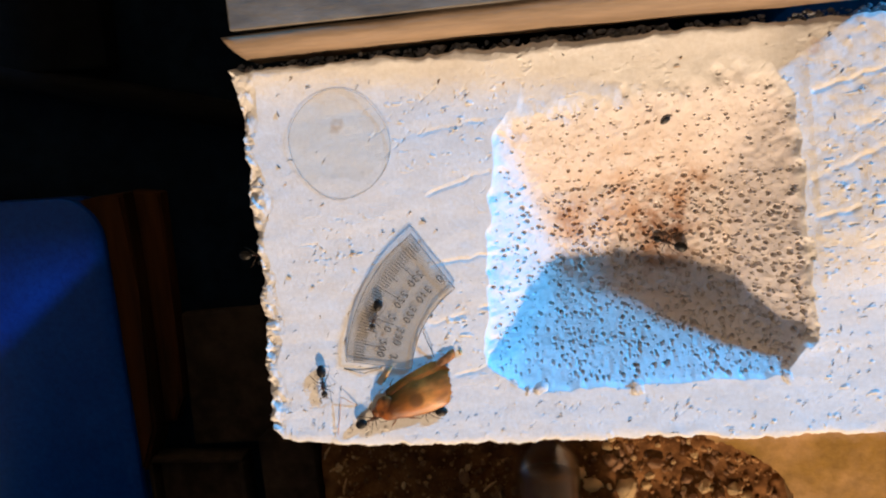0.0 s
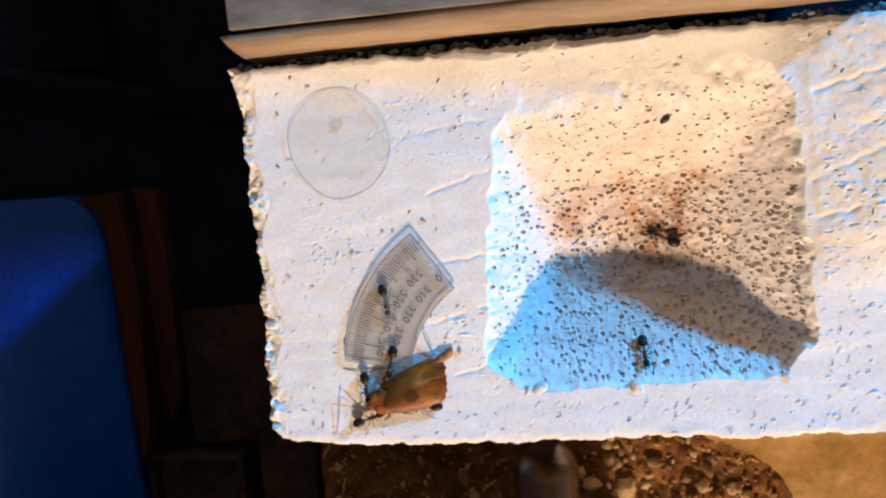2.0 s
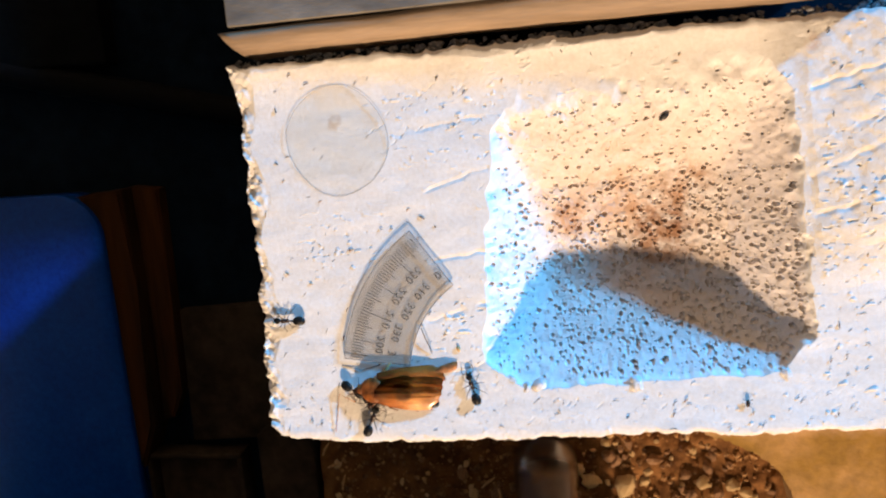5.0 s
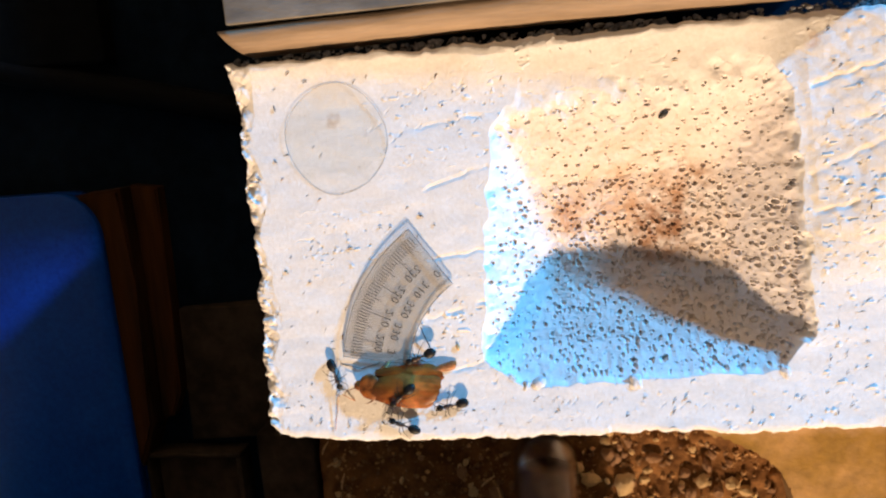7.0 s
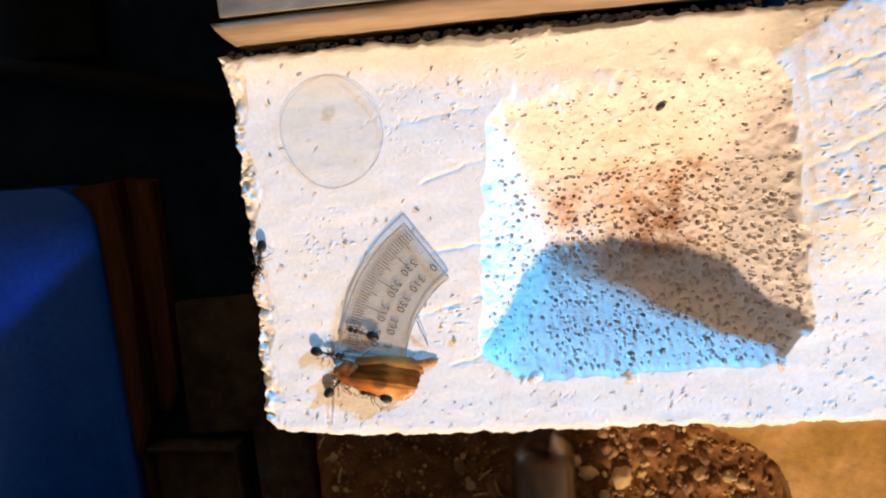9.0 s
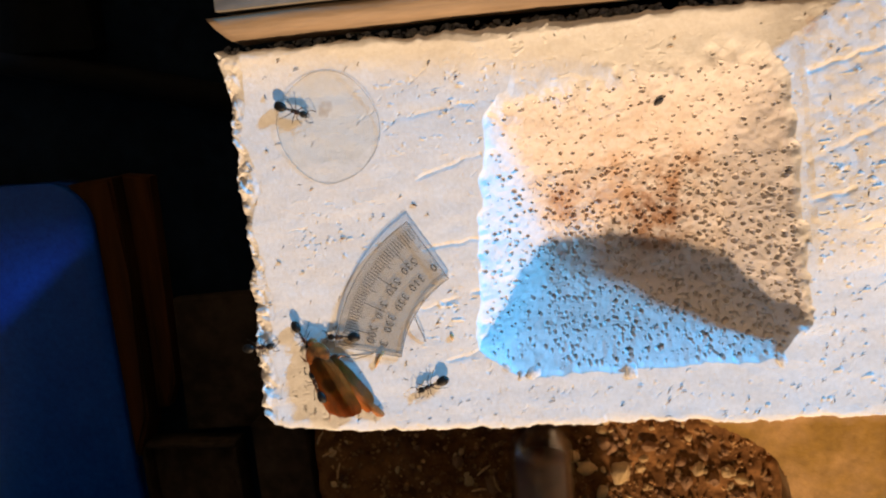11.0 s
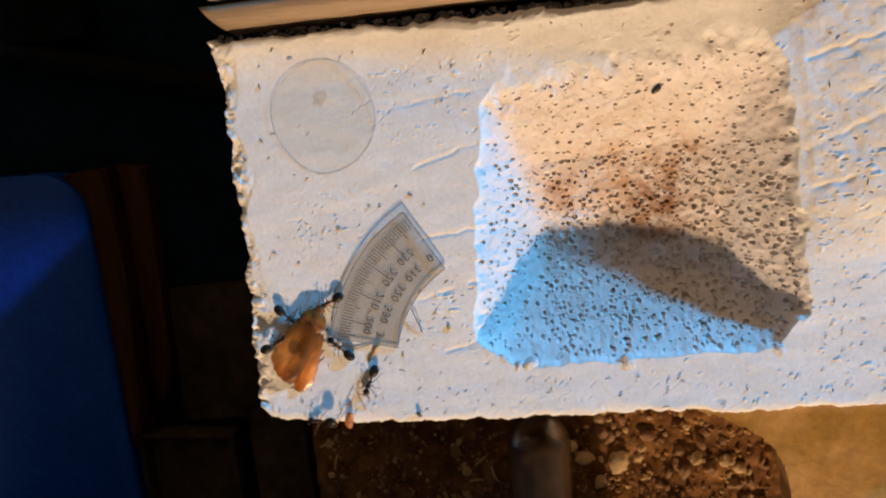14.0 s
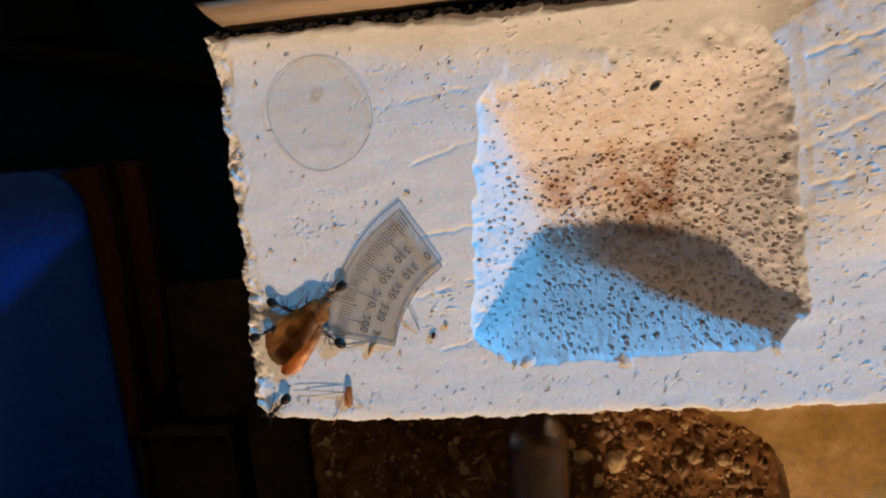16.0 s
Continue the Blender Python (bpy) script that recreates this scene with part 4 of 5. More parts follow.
# ---- the ants ----
def ant():
    """An ant that faces +x, standing on z = 0; about 9 mm long."""
    ob = empty("ant")
    bm = ball(bmesh.new(), (0, 0, 0), (0.00175, 0.00120, 0.00112), u=18, v=12)
    for v in bm.verts:
        v.co.z += 0.000035 * math.sin(v.co.x * 5200)
        v.co *= 1 - 0.12 * max(0, -v.co.x / 0.00175) ** 2
    part("gaster", bm, ANT_BLACK, ob, "glossy black gaster", at=pose(-0.0029, 0, 0.0013, 0, -4))
    bm = ball(bmesh.new(), (-0.00085, 0, 0.00125), (0.00034, 0.00034, 0.0005), u=10, v=7)
    tube(bm, [(-0.0016, 0, 0.00115), (-0.0009, 0, 0.0011), (-0.0002, 0, 0.00115)], [0.00016, 0.00018, 0.0002], 8)
    part("petiole", bm, ANT_BROWN, ob)
    bm = ball(bmesh.new(), (0.00135, 0, 0.00135), (0.00085, 0.00062, 0.00060))
    ball(bm, (0.00035, 0, 0.00125), (0.00080, 0.00050, 0.00050))
    part("thorax", bm, ANT_BROWN, ob, "dark reddish-brown thorax")
    bm = ball(bmesh.new(), (0, 0, 0), (0.00098, 0.00086, 0.00062), u=16, v=10)
    for v in bm.verts:
        v.co.y *= 1 - 0.22 * max(0, v.co.x / 0.00098)
    head = part("head", bm, ANT_BLACK, ob, at=pose(0.0030, 0, 0.0012, 0, 12))
    for s in (1, -1):
        part("mandible", tube(bmesh.new(), [(0.0008, 0.00042 * s, -0.0001), (0.00125, 0.00042 * s, -0.00016), (0.0015, 0.00010 * s, -0.0002)], [0.00018, 0.00014, 0.00005], 6), ANT_BROWN, head)
        part("eye", ball(bmesh.new(), (0.0001, 0.00078 * s, 0.00022), (0.00016, 0.0001, 0.00014), u=8, v=6), ANT_BLACK, head)
        part("antenna", tube(bmesh.new(), [(0.0006, 0.0003 * s, 0.0003), (0.0011, 0.00135 * s, 0.0007), (0.0017, 0.0015 * s, 0.0004), (0.0027, 0.0013 * s, -0.0005)], [0.00010, 0.00009, 0.00011, 0.00012], 6), ANT_LEG, head)
    for s in (1, -1):
        for root, knee, ankle, foot in (((0.00155, 0.0004), (0.0021, 0.0015), (0.0030, 0.0021), (0.0036, 0.0024)), ((0.0009, 0.0004), (0.0009, 0.0018), (0.0005, 0.0029), (0.0003, 0.0035)), ((0.0003, 0.0004), (-0.0008, 0.0016), (-0.0022, 0.0026), (-0.0032, 0.0032))):
            x, y = root
            pts = [(0, 0, 0), (0.9 * (knee[0] - x), 0.9 * s * (knee[1] - y), 0.00060), (0.88 * (ankle[0] - x), 0.88 * s * (ankle[1] - y), -0.00060), (0.86 * (foot[0] - x), 0.86 * s * (foot[1] - y), -0.00105)]
            part("leg", tube(bmesh.new(), pts, [0.00012, 0.00009, 0.000065, 0.00004], 6), ANT_LEG, ob, at=pose(x, s * y, 0.0011))
    low = Matrix.Diagonal((1.07, 1.07, 0.74, 1))
    for p in ob.children_recursive:
        p.data.transform(low)
        p.location = low @ p.location
    return tagged(ob, "black ant with a dark reddish-brown thorax", "ant", "ants on the block")


# seconds, x and y in millimetres, heading in degrees, lift in millimetres
ANT_ROWS = {
    "a": [
        (0, 31.7, 34.8, -110, 0), (0.1, 31.8, 34.7, -107, 0), (0.2, 31.2, 38.9, -160, 0), (0.3, 31.2, 38.2, -162, 0), (0.5, 30.4, 38, -158, 0),
        (0.6, 31.8, 38.9, -151, 0), (0.8, 34.6, 38.5, -85, 0), (1, 34.9, 38.5, -83, 0), (2.5, 34.9, 38.4, -83, 0), (2.8, 33.9, 39.2, -92, 0),
        (3, 33.1, 39.5, -96, 0), (3.2, 32.9, 40.4, -112, 0), (3.4, 30.2, 34.4, -108, 0), (3.5, 27.7, 27.1, -122, 0), (3.7, 27.2, 28.6, -116, 0),
        (3.9, 26.7, 26.3, -105, 0), (4, 28.7, 22.1, -46, 0), (4.2, 30.3, 24.2, -32, 0), (5, 27.6, 10.6, -49, 0), (5.7, 33.9, 2.7, 64, 0),
        (6.3, 36.8, 5, 153, 0), (6.5, 36.8, 5.3, 157, 0), (6.7, 36.2, 5.7, 146, 0), (7, 37.4, 3.4, 158, 0), (7.1, 37.5, 5.3, 151, 0),
        (7.3, 37.7, 0.5, 174, 0), (7.4, 34.7, 0.5, 179, 0), (7.5, 29.8, 1.1, -174, 0), (7.6, 30.4, 4.7, 128, 0), (7.8, 30.8, 8.4, 119, 0),
        (8, 30, 7.3, 114, 0), (8.5, 26.2, 8.6, 112, 0), (9, 20.7, 13.3, 42, 0), (9.2, 20.8, 11.8, 93, 0), (9.8, 20.3, 12.2, 58, 0),
        (10.5, 24.4, 22.7, 150, 0), (11.3, 24.4, 26.8, -166, 0), (11.5, 23.5, 26.3, -176, 0), (12, 19.9, 28.7, -167, 0), (12.5, 20.7, 30.6, -162, 0),
        (13, 22.1, 30.8, -152, 0), (13.5, 21.9, 31.4, -152, 0), (14, 22.3, 32.2, -153, 0), (15, 24.3, 32.7, -150, 0), (16, 24.7, 34.2, -145, 0),
    ],
    "b": [
        (0, -3, 51, 0, -9), (0.1, 3.9, 51.1, -40, 0), (0.2, 13.6, 50.9, -7, 0), (0.3, 20.3, 41, -66, 0), (0.4, 20.3, 37.4, -69, 0),
        (0.5, 22.3, 35.7, -30, 0), (0.6, 23.9, 34.3, -29, 0), (0.8, 27.3, 17.7, -79, 0), (1, 26.3, 15.6, -84, 0), (1.5, 29.7, 17.5, -49, 0),
        (2, 27.6, 14.7, -86, 0), (2.5, 27.4, 12.7, -67, 0), (3, 26, 13.1, -66, 0), (3.5, 24.7, 13, -59, 0), (4, 25.4, 12.3, -52, 0),
        (4.2, 25.4, 12.1, -49, 0), (6.3, 24.2, 14.5, -17, 0), (6.5, 24.2, 14.5, -14, 0), (6.7, 22.8, 15.6, -28, 0), (6.9, 20.3, 15.4, -84, 0),
        (7, 19.8, 17.4, -74, 0), (7.1, 21.1, 19.4, 108, 0), (7.3, 10.1, 26.6, 128, 0), (7.4, 11.7, 28, 91, 0), (7.5, 11.2, 27, 92, 0),
        (7.6, 11.4, 27.7, 89, 0), (7.8, 13.2, 27.2, -25, 0), (8, 22.7, 14.5, -42, 0), (8.5, 21.7, 16.8, -34, 0), (9, 19.1, 22, -13, 0),
        (9.2, 20.8, 20.6, -55, 0), (11.3, 11.9, 26.6, -64, 0), (11.5, 11.4, 26.7, -69, 0), (12, 10.8, 26.3, -69, 0), (12.5, 10.6, 25.9, -71, 0),
        (13, 10.2, 25.5, -77, 0), (13.5, 10.3, 26.5, -65, 0), (14, 11, 28.7, -41, 0), (15, 11.4, 30.3, -29, 0), (16, 10.6, 30.9, -26, 0),
    ],
    "s": [
        (0, 15.5, 16.9, -87, 0), (0.1, 14.4, 33.1, -122, 0), (0.15, 26.8, 51.6, 40, 0), (0.2, 51.8, 61.5, -13, 0), (0.3, 51.3, 27.8, -95, 0),
        (0.4, 49.9, 25.2, -101, 0), (0.5, 48.9, 23.2, -139, 0), (0.7, 47.7, 21.8, -137, 2), (1, 46.7, 20.9, -150, 2.5), (1.3, 38.4, 22.8, -108, 2),
        (1.5, 36.8, 23.1, -102, 0), (1.6, 35.8, 23, -106, 0), (2, 35, 21.8, -104, 0), (3, 34.2, 20.8, -82, 0), (3.5, 32.5, 22.7, 17, 0),
        (3.8, 33, 22.1, -10, 0), (4.2, 33, 21, -27, 0), (4.7, 19.3, 28.3, 178, 0), (5.1, 4.4, 35, 178, 0), (5.4, -1.5, 35, 180, -1),
        (5.7, -6, 35, 190, -25), (6.1, -9, 33, 230, -74.8), (16, -9, 30, 250, -74.8),
    ],
    "r": [
        (0, 28.1, 6.4, 22, 0), (1, 27.8, 6.5, 20, 0), (2, 27.6, 6.5, 19, 0), (2.7, 27.8, 4.5, 3, 0), (3, 28, 3.8, -1, 0),
        (3.5, 31.8, 5.7, 21, 0), (4, 30.6, 5, 39, 0), (4.2, 29.7, 5, 51, 0), (6.3, 26.9, 5.5, 89, 0), (6.5, 26.8, 5, 92, 0),
        (6.7, 27.5, 6.4, 87, 0), (6.85, 38, 12.7, 60, 3), (7, 43.3, 22.1, -159, 1), (7.1, 52.6, 26.7, -151, 0), (7.3, 44, 24, -112, 0),
        (7.5, 43.9, 24.3, -116, 0), (7.6, 44, 24.7, -118, 0), (7.8, 38.9, 23.9, -129, 0), (8, 37.7, 22.1, -142, 1), (8.5, 35.3, 19, -178, 3.5),
        (8.8, 34.1, 22.6, -172, 1), (9, 29.1, 27.4, 160, 0), (9.1, 27.1, 33.2, 154, 0), (9.2, 25.7, 41.5, 111, 0), (9.6, 28.7, 62.2, 106, 0),
        (10.2, 42.5, 36.8, -69, 0), (10.8, 51.6, 13.2, -129, 0), (11.3, 40.7, 8.8, 158, 0), (11.4, 42.3, 9.9, 147, 0), (11.5, 43.5, 11, 130, 0),
        (11.6, 42.2, 12.3, 135, 0), (11.8, 38.7, 16.4, 157, 0), (12, 35.8, 15.2, 155, 0), (12.2, 29, 17.2, 157, 0), (12.5, 25.4, 19.1, 145, 0),
        (13, 24.5, 18.7, 159, 0), (13.5, 24.2, 19.1, 156, 0), (14, 24.1, 19.8, 137, 0), (15, 22.6, 22.2, 138, 0), (16, 22.6, 22.4, 142, 0),
    ],
    "p": [
        (0, 44.2, 8.4, -180, 0), (1, 43.9, 9.4, 176, 0), (2, 43.2, 9.6, -179, 0), (3, 43.4, 9.9, -180, 0), (3.5, 46.7, 9.5, 163, 0),
        (4, 46.1, 10.3, 137, 0), (4.2, 46, 10.3, 137, 0), (5.2, 41.8, 10.1, -178, 0), (6.3, 38.8, 13.2, -155, 3), (6.5, 38.5, 13, -153, 3),
        (7, 38, 12.2, -140, 2.5), (7.5, 36.4, 10, -178, 1.5), (8, 35.6, 9.8, -178, 1.5), (8.5, 32.1, 9.4, 171, 1), (9, 31.4, 10.6, 163, 1),
        (9.2, 31.6, 10.1, 173, 1), (10.3, 19.7, 9.9, 137, 1), (11.3, 15, 13.3, 98, 1.5), (11.5, 15.6, 13.3, 99, 1.5), (12, 13.2, 14.7, 99, 1.5),
        (12.5, 11.5, 15.5, 93, 1.5), (13, 9.1, 17.3, 86, 1.5), (13.5, 9.2, 20.5, 42, 1), (14, 6.7, 21.9, 27, 1), (15, 4.9, 22.1, 26, 1),
        (16, 5, 24.3, 21, 1),
    ],
    "v": [
        (0, 108.3, 47.5, 159, 0), (0.3, 108.6, 47.6, 155, 0), (0.5, 109.2, 49.4, 142, 0), (1, 107.3, 48.4, 169, 0), (1.5, 106.2, 48.8, 148, 0),
        (2, 106.8, 49, 153, 0), (2.2, 107.1, 48.2, 150, 0), (2.4, 89.2, 45.8, 158, 0), (2.6, 87.7, 37.4, -93, 0), (2.8, 87.4, 26.8, 153, 0),
        (2.9, 59.3, 48.9, 139, 0), (3, 34, 67.3, -54, 0), (3.1, 34.3, 68.8, -72, 0), (3.2, 33.5, 68.8, 173, 0), (3.3, 29, 69.2, 171, 0),
        (3.4, 24.7, 69.5, 174, 0), (3.5, 22.9, 69.6, 171, 0), (3.6, 19.4, 76.6, 134, 0), (3.7, 12.4, 78.1, 139, 0), (3.8, 11.5, 83.9, 103, 0),
        (3.9, 11.7, 95.3, 109, 0), (4, 6.7, 96.5, 165, 0), (4.1, 8.1, 95, -30, 0), (4.2, 9.1, 93.7, -26, 0), (4.5, 0.5, 88, 200, -0.5),
        (4.7, -5, 84, 240, -25), (5, -9, 78, 270, -74.8), (10.3, -9, 30, 270, -74.8), (10.7, -6, 26, 330, -25), (10.95, -1, 24, 350, -1),
        (11.3, 7.1, 17.4, 82, 0), (11.4, 3.2, 19.7, 81, 0), (11.5, 2.5, 18.4, 91, 0), (11.6, 4.7, 27, 89, 0), (11.8, 3.1, 25, 99, 0),
        (12, 3.1, 23.9, 80, 0), (12.2, 4.2, 29.8, 79, 0), (12.3, 4.9, 44.7, 89, 0), (12.4, 5, 63.6, 94, 0), (12.5, 4.1, 62.6, 86, 0),
        (12.6, 9, 89.6, 99, 0), (12.8, 43.6, 86.4, 0, 0), (12.9, 46, 74.9, -93, 0), (13, 43.3, 57.4, -97, 0), (13.1, 43.8, 46.5, -87, 0),
        (13.2, 44.7, 34.8, -89, 0), (13.4, 41.2, 28.9, 67, 0), (13.5, 41.4, 23.5, 102, 0), (13.6, 38.9, 20.9, -144, 0), (13.8, 32, 19.6, -141, 0),
        (14, 31.3, 10.5, -115, 0), (14.1, 29.2, 9.6, -121, 0), (14.3, 26, 8.2, -156, 0), (14.4, 29.5, 8.1, -130, 0), (14.5, 32.1, 8.6, 88, 0),
        (14.6, 37.6, 2.9, -74, 0), (14.8, 38.6, 3.9, -120, 0), (15, 32, 3.3, 158, 0), (15.2, 31.6, 5.2, 148, 0), (15.3, 26.5, 10.1, 146, 0),
        (15.4, 19.5, 12.6, 163, 0), (15.5, 14.0, 10.9, -169, 0), (15.6, 14.6, 11.3, -167, 0), (15.8, 6.8, 5.5, -125, 0), (16, 6.2, 3.5, -137, 0),
    ],
    "u": [
        (0, 164, 34, 180, 0), (1.3, 162, 34, 180, 0), (1.4, 143, 35, 190, 0.5), (1.5, 115.9, 34.9, -154, 0), (1.6, 99.7, 21, -104, 0),
        (1.8, 100.3, 22.1, -111, 0), (2, 100.5, 20.1, -84, 0), (2.2, 71.8, 19.4, 178, 0), (2.4, 54.8, 28.9, 108, 0), (2.5, 46.3, 35.6, 147, 0),
        (2.6, 43.7, 37.8, 163, 0), (2.8, 44.9, 39.3, 152, 0), (3, 49.1, 40.8, 149, 0), (3.1, 42.7, 54.1, 104, 0), (3.2, 43.9, 67.6, 92, 0),
        (3.3, 10.4, 93.9, 168, 0), (3.4, 3.9, 77.6, -105, 0), (3.5, 6.4, 63, 141, 0), (3.55, 9.4, 38.2, -58, 0), (3.6, 13.9, 14.9, -59, 0),
        (3.7, 22.2, 3.8, -34, 0), (3.8, 31.2, 1.4, -4, 0), (3.9, 47.6, 3.4, 18, 0), (4, 43.8, 1.6, -134, 0), (4.1, 43.2, 3.2, -81, 0),
        (4.2, 53, 8.7, 31, 0), (5.2, 57.3, 14.7, 122, 0), (6.3, 55.8, 18.2, -120, 0), (6.5, 53, 14.5, -119, 0), (6.7, 48.3, 8.1, -150, 0),
        (6.9, 49.8, 6.2, -156, 0), (7, 50.6, 8.6, -168, 0), (7.1, 52.4, 7.4, 153, 0), (7.3, 51.2, 9.6, 133, 0), (7.4, 51.9, 15.2, 101, 0),
        (7.5, 52.9, 17.3, 98, 0), (7.6, 52, 29.3, 100, 0), (7.7, 44.1, 48.9, 111, 0), (7.8, 36.6, 63.2, 163, 0), (8, 22.4, 87.6, 104, 0),
        (8.2, 14.8, 84.4, 99, 0), (8.4, 13.2, 74.7, -101, 0), (8.5, -1, 70, 210, -2), (8.65, -5, 62, 260, -20), (8.85, -4, 55, 300, -12),
        (9, 3.8, 49, -106, 0), (9.1, 4.7, 46.4, -75, 0), (9.2, 16, 43, -18, 0), (9.7, 28.7, 49.7, 23, 0), (10.3, 20.4, 65.9, 102, 0),
        (11, 17.9, 84.8, -22, 0), (11.3, 21.3, 81.4, 150, 0), (11.4, 20.4, 75, -100, 0), (11.5, 21.8, 61.8, -71, 0), (11.6, 30.9, 71.6, -94, 0),
        (11.7, 46.1, 86.1, 34, 0), (11.8, 54.9, 90.3, -12, 0), (11.9, 58.4, 63.8, -95, 0), (12, 55.7, 41.4, -74, 0), (12.1, 50.9, 26.2, -120, 0),
        (12.2, 42.8, 15.3, -145, 0), (12.4, 34.3, 10.3, -146, 0), (12.5, 32.9, 8.5, -141, 0), (12.6, 30.8, 9.1, -152, 0), (12.8, 23.1, 6.3, -142, 0),
        (13, 19.2, 1.9, 112, 0), (13.2, 22.2, 3.3, 123, 0), (13.4, 23.7, 4.6, 117, 0), (13.5, 18.9, 1, 169, 0), (14, 17.1, 0.2, -176, 0),
        (14.2, 17.7, 2, -168, 0), (14.3, 14.9, 3.1, -167, 0), (14.4, 12.7, 7.3, 124, 0), (14.5, 9.8, 5.6, 140, 0), (14.55, 4.3, 2, -153, 0),
        (14.65, -2, 2, 200, -3), (14.9, -8, 0, 200, -74.8), (16, -20, 0, 180, -74.8),
    ],
}
ROACH_ROWS = [
    (0, 40.5, 12.7, -159), (1.5, 39.6, 13.8, -161), (2.5, 39.3, 13.6, -165), (3, 38.8, 13.2, -170), (3.5, 38.2, 13.2, -177),
    (4, 38.3, 13.6, -176), (4.2, 38.2, 13.6, -177), (6.3, 37.4, 13.8, 174), (7, 37.4, 13.9, 176), (7.4, 37.2, 14, 172),
    (8, 37.4, 14.1, 171), (8.5, 34.3, 14.3, 164), (9, 32.7, 15.2, 169), (9.2, 32.9, 14.5, 169), (10, 26.8, 9.4, 145),
    (10.6, 22.4, 11.4, 124), (11.3, 19.4, 15.6, 108), (11.5, 18.7, 15.2, 106), (12, 17.6, 16.1, 87), (12.5, 17.4, 17.7, 85),
    (13, 15.5, 19.3, 72), (13.5, 15, 19.9, 68), (14, 13.7, 21, 57), (14.5, 14.3, 22.1, 47), (15, 14.3, 22.1, 43),
    (15.5, 14.2, 23.1, 42), (16, 14.3, 24.2, 42),
]
MITE_ROWS = [
    (0, 163, 5, 180, 0), (2.2, 162, 5, 180, 0), (2.5, 107.5, 3.3, 149, 0), (3, 97.5, 9.2, 144, 0), (3.5, 96.6, 11.3, 169, 0),
    (4.2, 94.8, 9.7, -169, 0), (6, 162, 6, 0, 0), (13.2, 163, 6, 180, 0), (13.8, 60, 5, 180, 0), (14, 43.6, 1.1, 120, 0),
    (14.5, 46.5, 4.1, 60, 0), (15, 46.6, 10.2, 80, 0), (15.5, 47.5, 13.5, 69, 0), (16, 49.8, 21.6, 72, 0),
]
FIRST_ANT = ant()
ANT_THINGS = {}
for key in ANT_ROWS:
    ANT_THINGS[key] = FIRST_ANT if not ANT_THINGS else copy_thing(FIRST_ANT, pose(0, 0, 0))
MITE = empty("small_beetle")
part("body", ball(bmesh.new(), (0, 0, 0.00032), (0.0010, 0.0005, 0.0003)), ANT_BROWN, MITE)
for side in (1, -1):
    for k in (-0.0005, 0, 0.0005):
        part("leg", tube(bmesh.new(), [(k, 0.0003 * side, 0.0003), (k * 1.6, 0.0008 * side, 0.0004), (k * 2, 0.0011 * side, 0.0)], [0.00007, 0.00006, 0.00004], 4), ANT_LEG, MITE)
tagged(MITE, "tiny brown beetle wandering over the block", "beetle")


# ---- what moves ----
def ground_height(x, y):
    return float(swells(x, y)) - float(hollow(x, y)) if 0 < x < 0.21 and 0 < y < 0.1 else 0.0


def filled(rows, step):
    """Rows with the way between them filled in, headings turning the short way."""
    out = []
    for (t0, *a), (t1, *b) in zip(rows, rows[1:]):
        turn = (b[2] - a[2] + 180) % 360 - 180
        far = math.hypot(b[0] - a[0], b[1] - a[1]) > 1.5 or abs(turn) > 40 or abs(b[3] - a[3]) > 2
        n = max(1, round((t1 - t0) / step)) if far else 1
        if abs(turn) > 80:
            n = max(n, 2)
        for k in range(n):
            f = k / n
            out.append((t0 + (t1 - t0) * f, a[0] + (b[0] - a[0]) * f, a[1] + (b[1] - a[1]) * f, a[2] + turn * f, a[3] + (b[3] - a[3]) * f))
    out.append(rows[-1])
    if out[-1][0] < 16:
        out.append((16.0, *out[-1][1:]))
    done = {}
    for r in out:
        done[frame(r[0])] = r
    return [done[k] for k in sorted(done)]


def placed(row, sit=0.0002):
    t, x, y, heading, lift = row
    x, y = x / 1000, y / 1000
    way = Vector((math.cos(radians(heading)), math.sin(radians(heading))))
    e = 0.003
    z = ground_height(x, y)
    rise = (ground_height(x + way.x * e, y + way.y * e) - ground_height(x - way.x * e, y - way.y * e)) / (2 * e)
    bank = (ground_height(x - way.y * e, y + way.x * e) - ground_height(x + way.y * e, y - way.x * e)) / (2 * e)
    if lift < -1 or abs(rise) > 1.2 or abs(bank) > 1.2:
        rise = bank = 0.0
    turn = Matrix.Rotation(radians(heading), 4, "Z") @ Matrix.Rotation(-math.atan(rise), 4, "Y") @ Matrix.Rotation(math.atan(bank), 4, "X")
    return t, Matrix.Translation((x, y, z + sit + lift / 1000)) @ turn


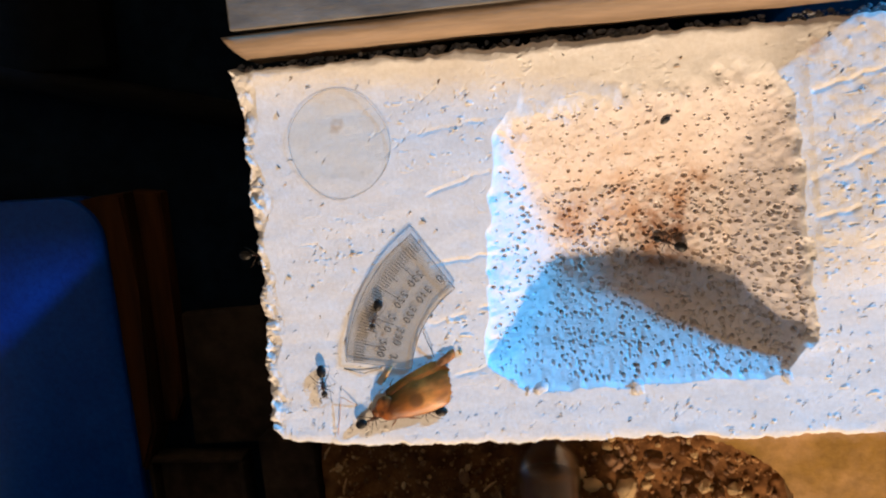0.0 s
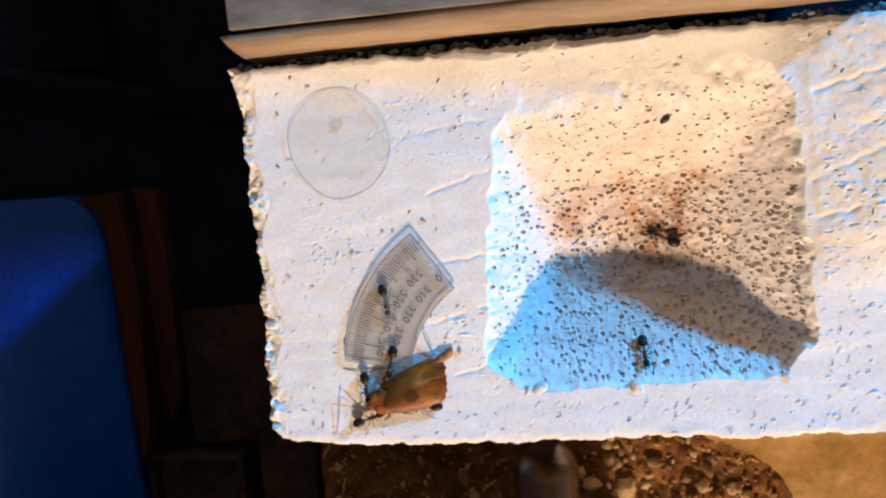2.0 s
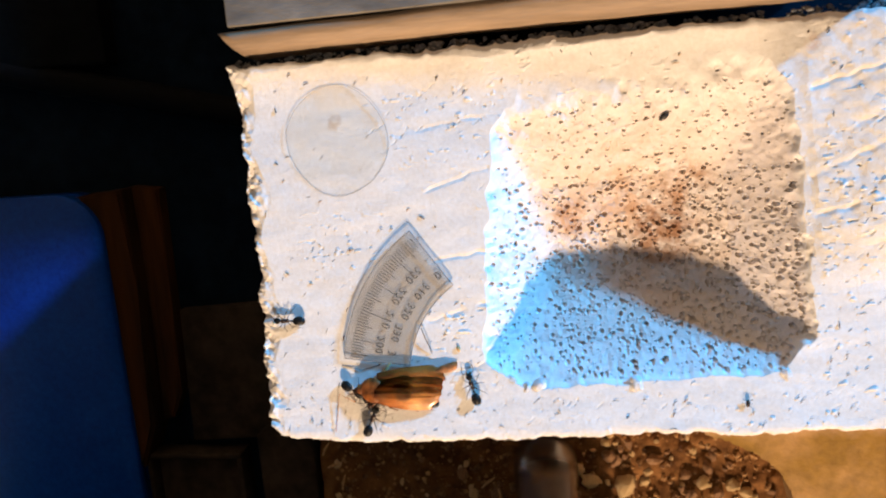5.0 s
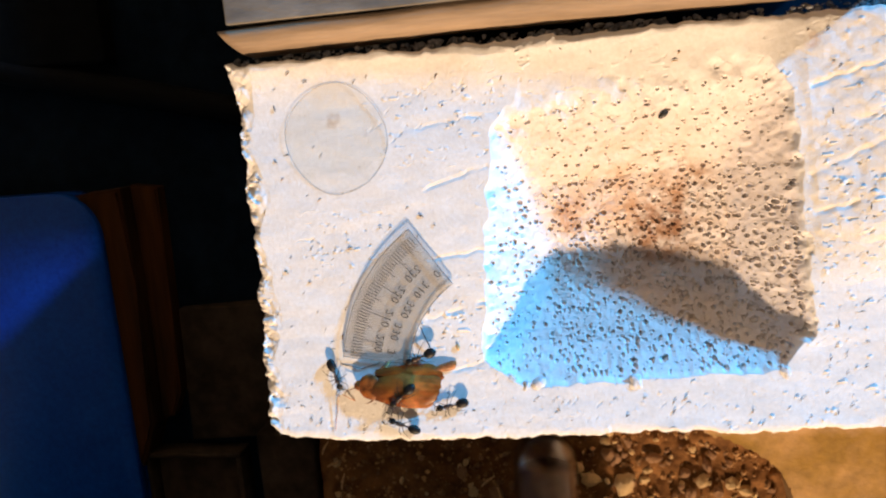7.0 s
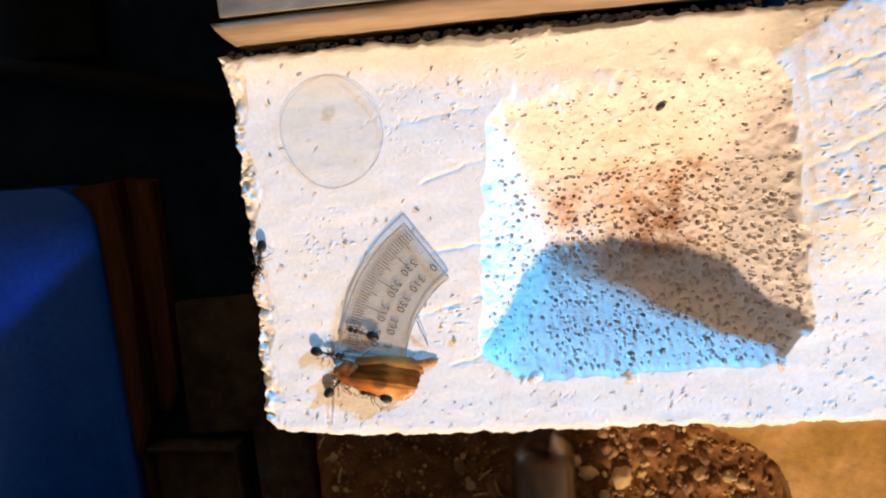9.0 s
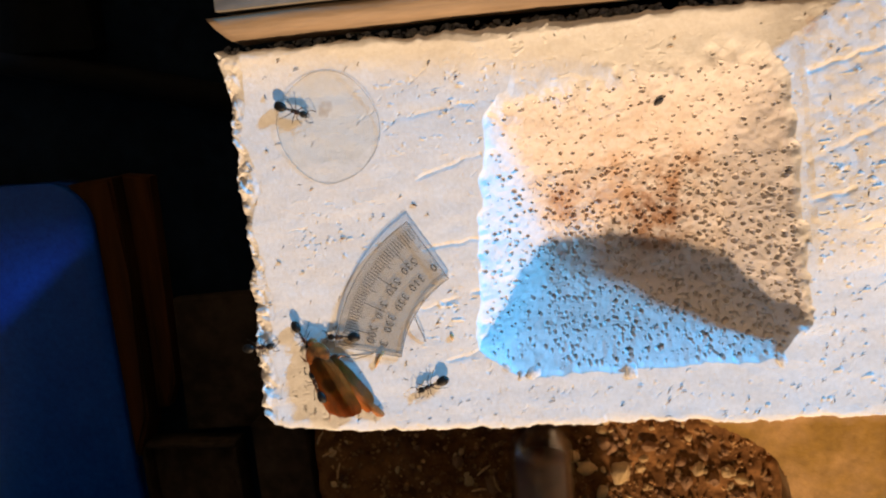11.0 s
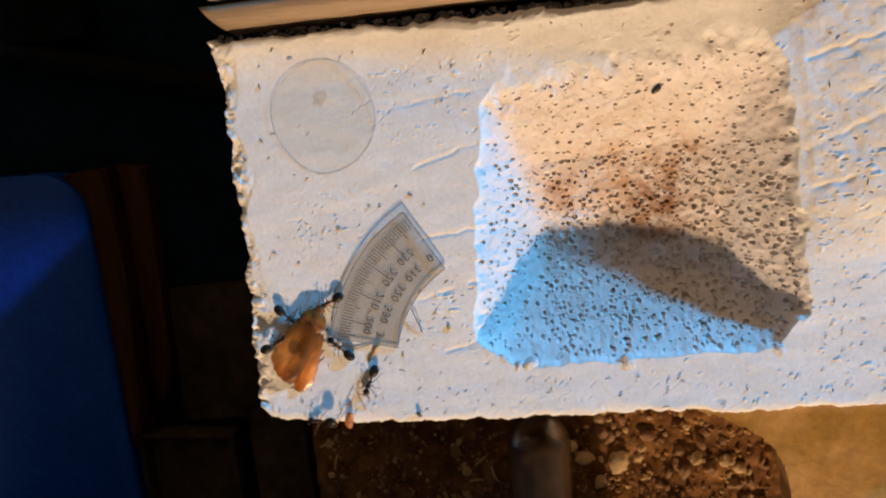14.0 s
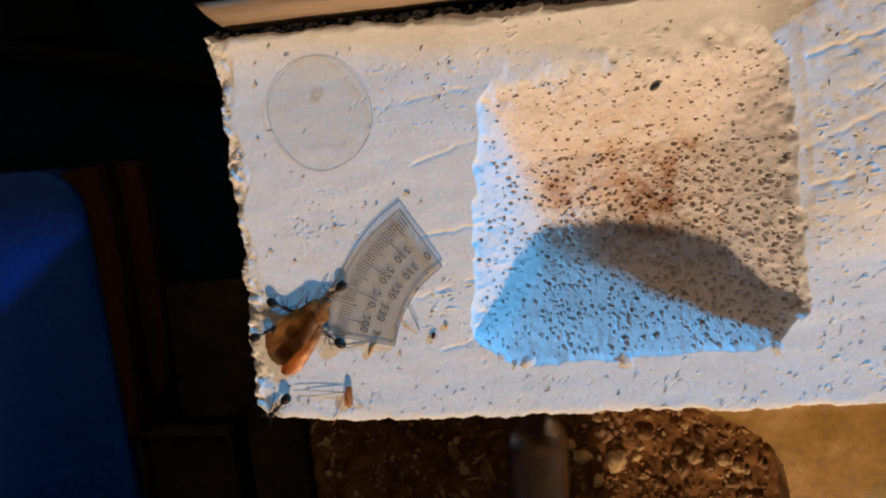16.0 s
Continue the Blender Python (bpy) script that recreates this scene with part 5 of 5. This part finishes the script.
def motions():
    for key, thing in ANT_THINGS.items():
        rows = filled(ANT_ROWS[key], 0.1)
        walk(thing, [placed(r) for r in rows])
        legs = [p for p in thing.children if p.name.split(".")[0] == "leg"]
        gone = [0.0]
        for a, b in zip(rows, rows[1:]):
            gone.append(gone[-1] + math.hypot(b[1] - a[1], b[2] - a[2]))
        for k, leg in enumerate(legs):
            root = leg.location.copy()
            phase = math.pi * ((k + (k >= 3)) % 2) + 0.5 * (k % 3)
            swings = []
            for r, g in zip(rows, gone):
                a = 16 * math.sin(g * 1.7 + phase + r[0] * 0.6)
                swings.append((r[0], Matrix.Translation(root) @ Matrix.Rotation(radians(a), 4, "Z") @ Matrix.Rotation(radians(0.35 * a if k < 3 else -0.35 * a), 4, "X")))
            walk(leg, swings)
    roach = filled([(t, x, y, h, 0) for t, x, y, h in ROACH_ROWS], 0.25)
    walk(ROACH, [placed(r, 0.0003) for r in roach])
    for key, (shut, spread) in WING_POSES.items():
        walk(ROACH_WINGS[key], [(0, pose(*shut)), (9.2, pose(*shut)), (11.2, pose(*spread)), (16, pose(*spread))])
    walk(PROTRACTOR, [(0, pose(0.0712, 0.0153, 0.0003)), (9.3, pose(0.0712, 0.0153, 0.0003)), (10.9, pose(0.0703, 0.0130, 0.0003, 0, 0, -3.0)), (16, pose(0.0703, 0.0130, 0.0003, 0, 0, -3.0))])
    scrap = [(t, x - 9 * math.cos(radians(h)) + 5 * math.sin(radians(h)), y - 9 * math.sin(radians(h)) - 5 * math.cos(radians(h)), h + 20, 0.3) for t, x, y, h, _ in roach if t <= 12.01]
    lost = [(t, x + 4 * math.cos(radians(h)), y + 4 * math.sin(radians(h)), h, 0) for t, x, y, h, _ in roach if t <= 13.9] + [(14.4, 24.6, 7.1, 0, 0), (16, 24.6, 7.1, 0, 0)]
    walk(FEELER, [placed(r) for r in filled(lost, 0.25)])
    walk(DRY_LEG, [(0, pose(0.0203, 0.0128, 0.0007, -3.7)), (12.2, pose(0.0203, 0.0128, 0.0007, -3.7)), (13.0, pose(0.0266, 0.0065, 0.0011, -3.7, 0, -25)), (16, pose(0.0266, 0.0065, 0.0011, -3.7, 0, -25))])
    scrap += [(12.6, 27.0, 6.5, 100, 0.2), (12.9, 25.2, 2.9, 75, 0.2), (14.0, 25.2, 2.3, 75, 0.2), (14.45, 26.8, 6.6, 70, 0.2), (15, 26.2, 7.5, 78, 0.2), (15.45, 26.1, 8.8, 85, 0.2), (16, 26.2, 8.8, 85, 0.2)]
    walk(FRAGMENT, [placed(r, 0.0008) for r in filled(scrap, 0.25)])
    walk(MITE, [placed(r) for r in filled(MITE_ROWS, 0.2)])


motions()
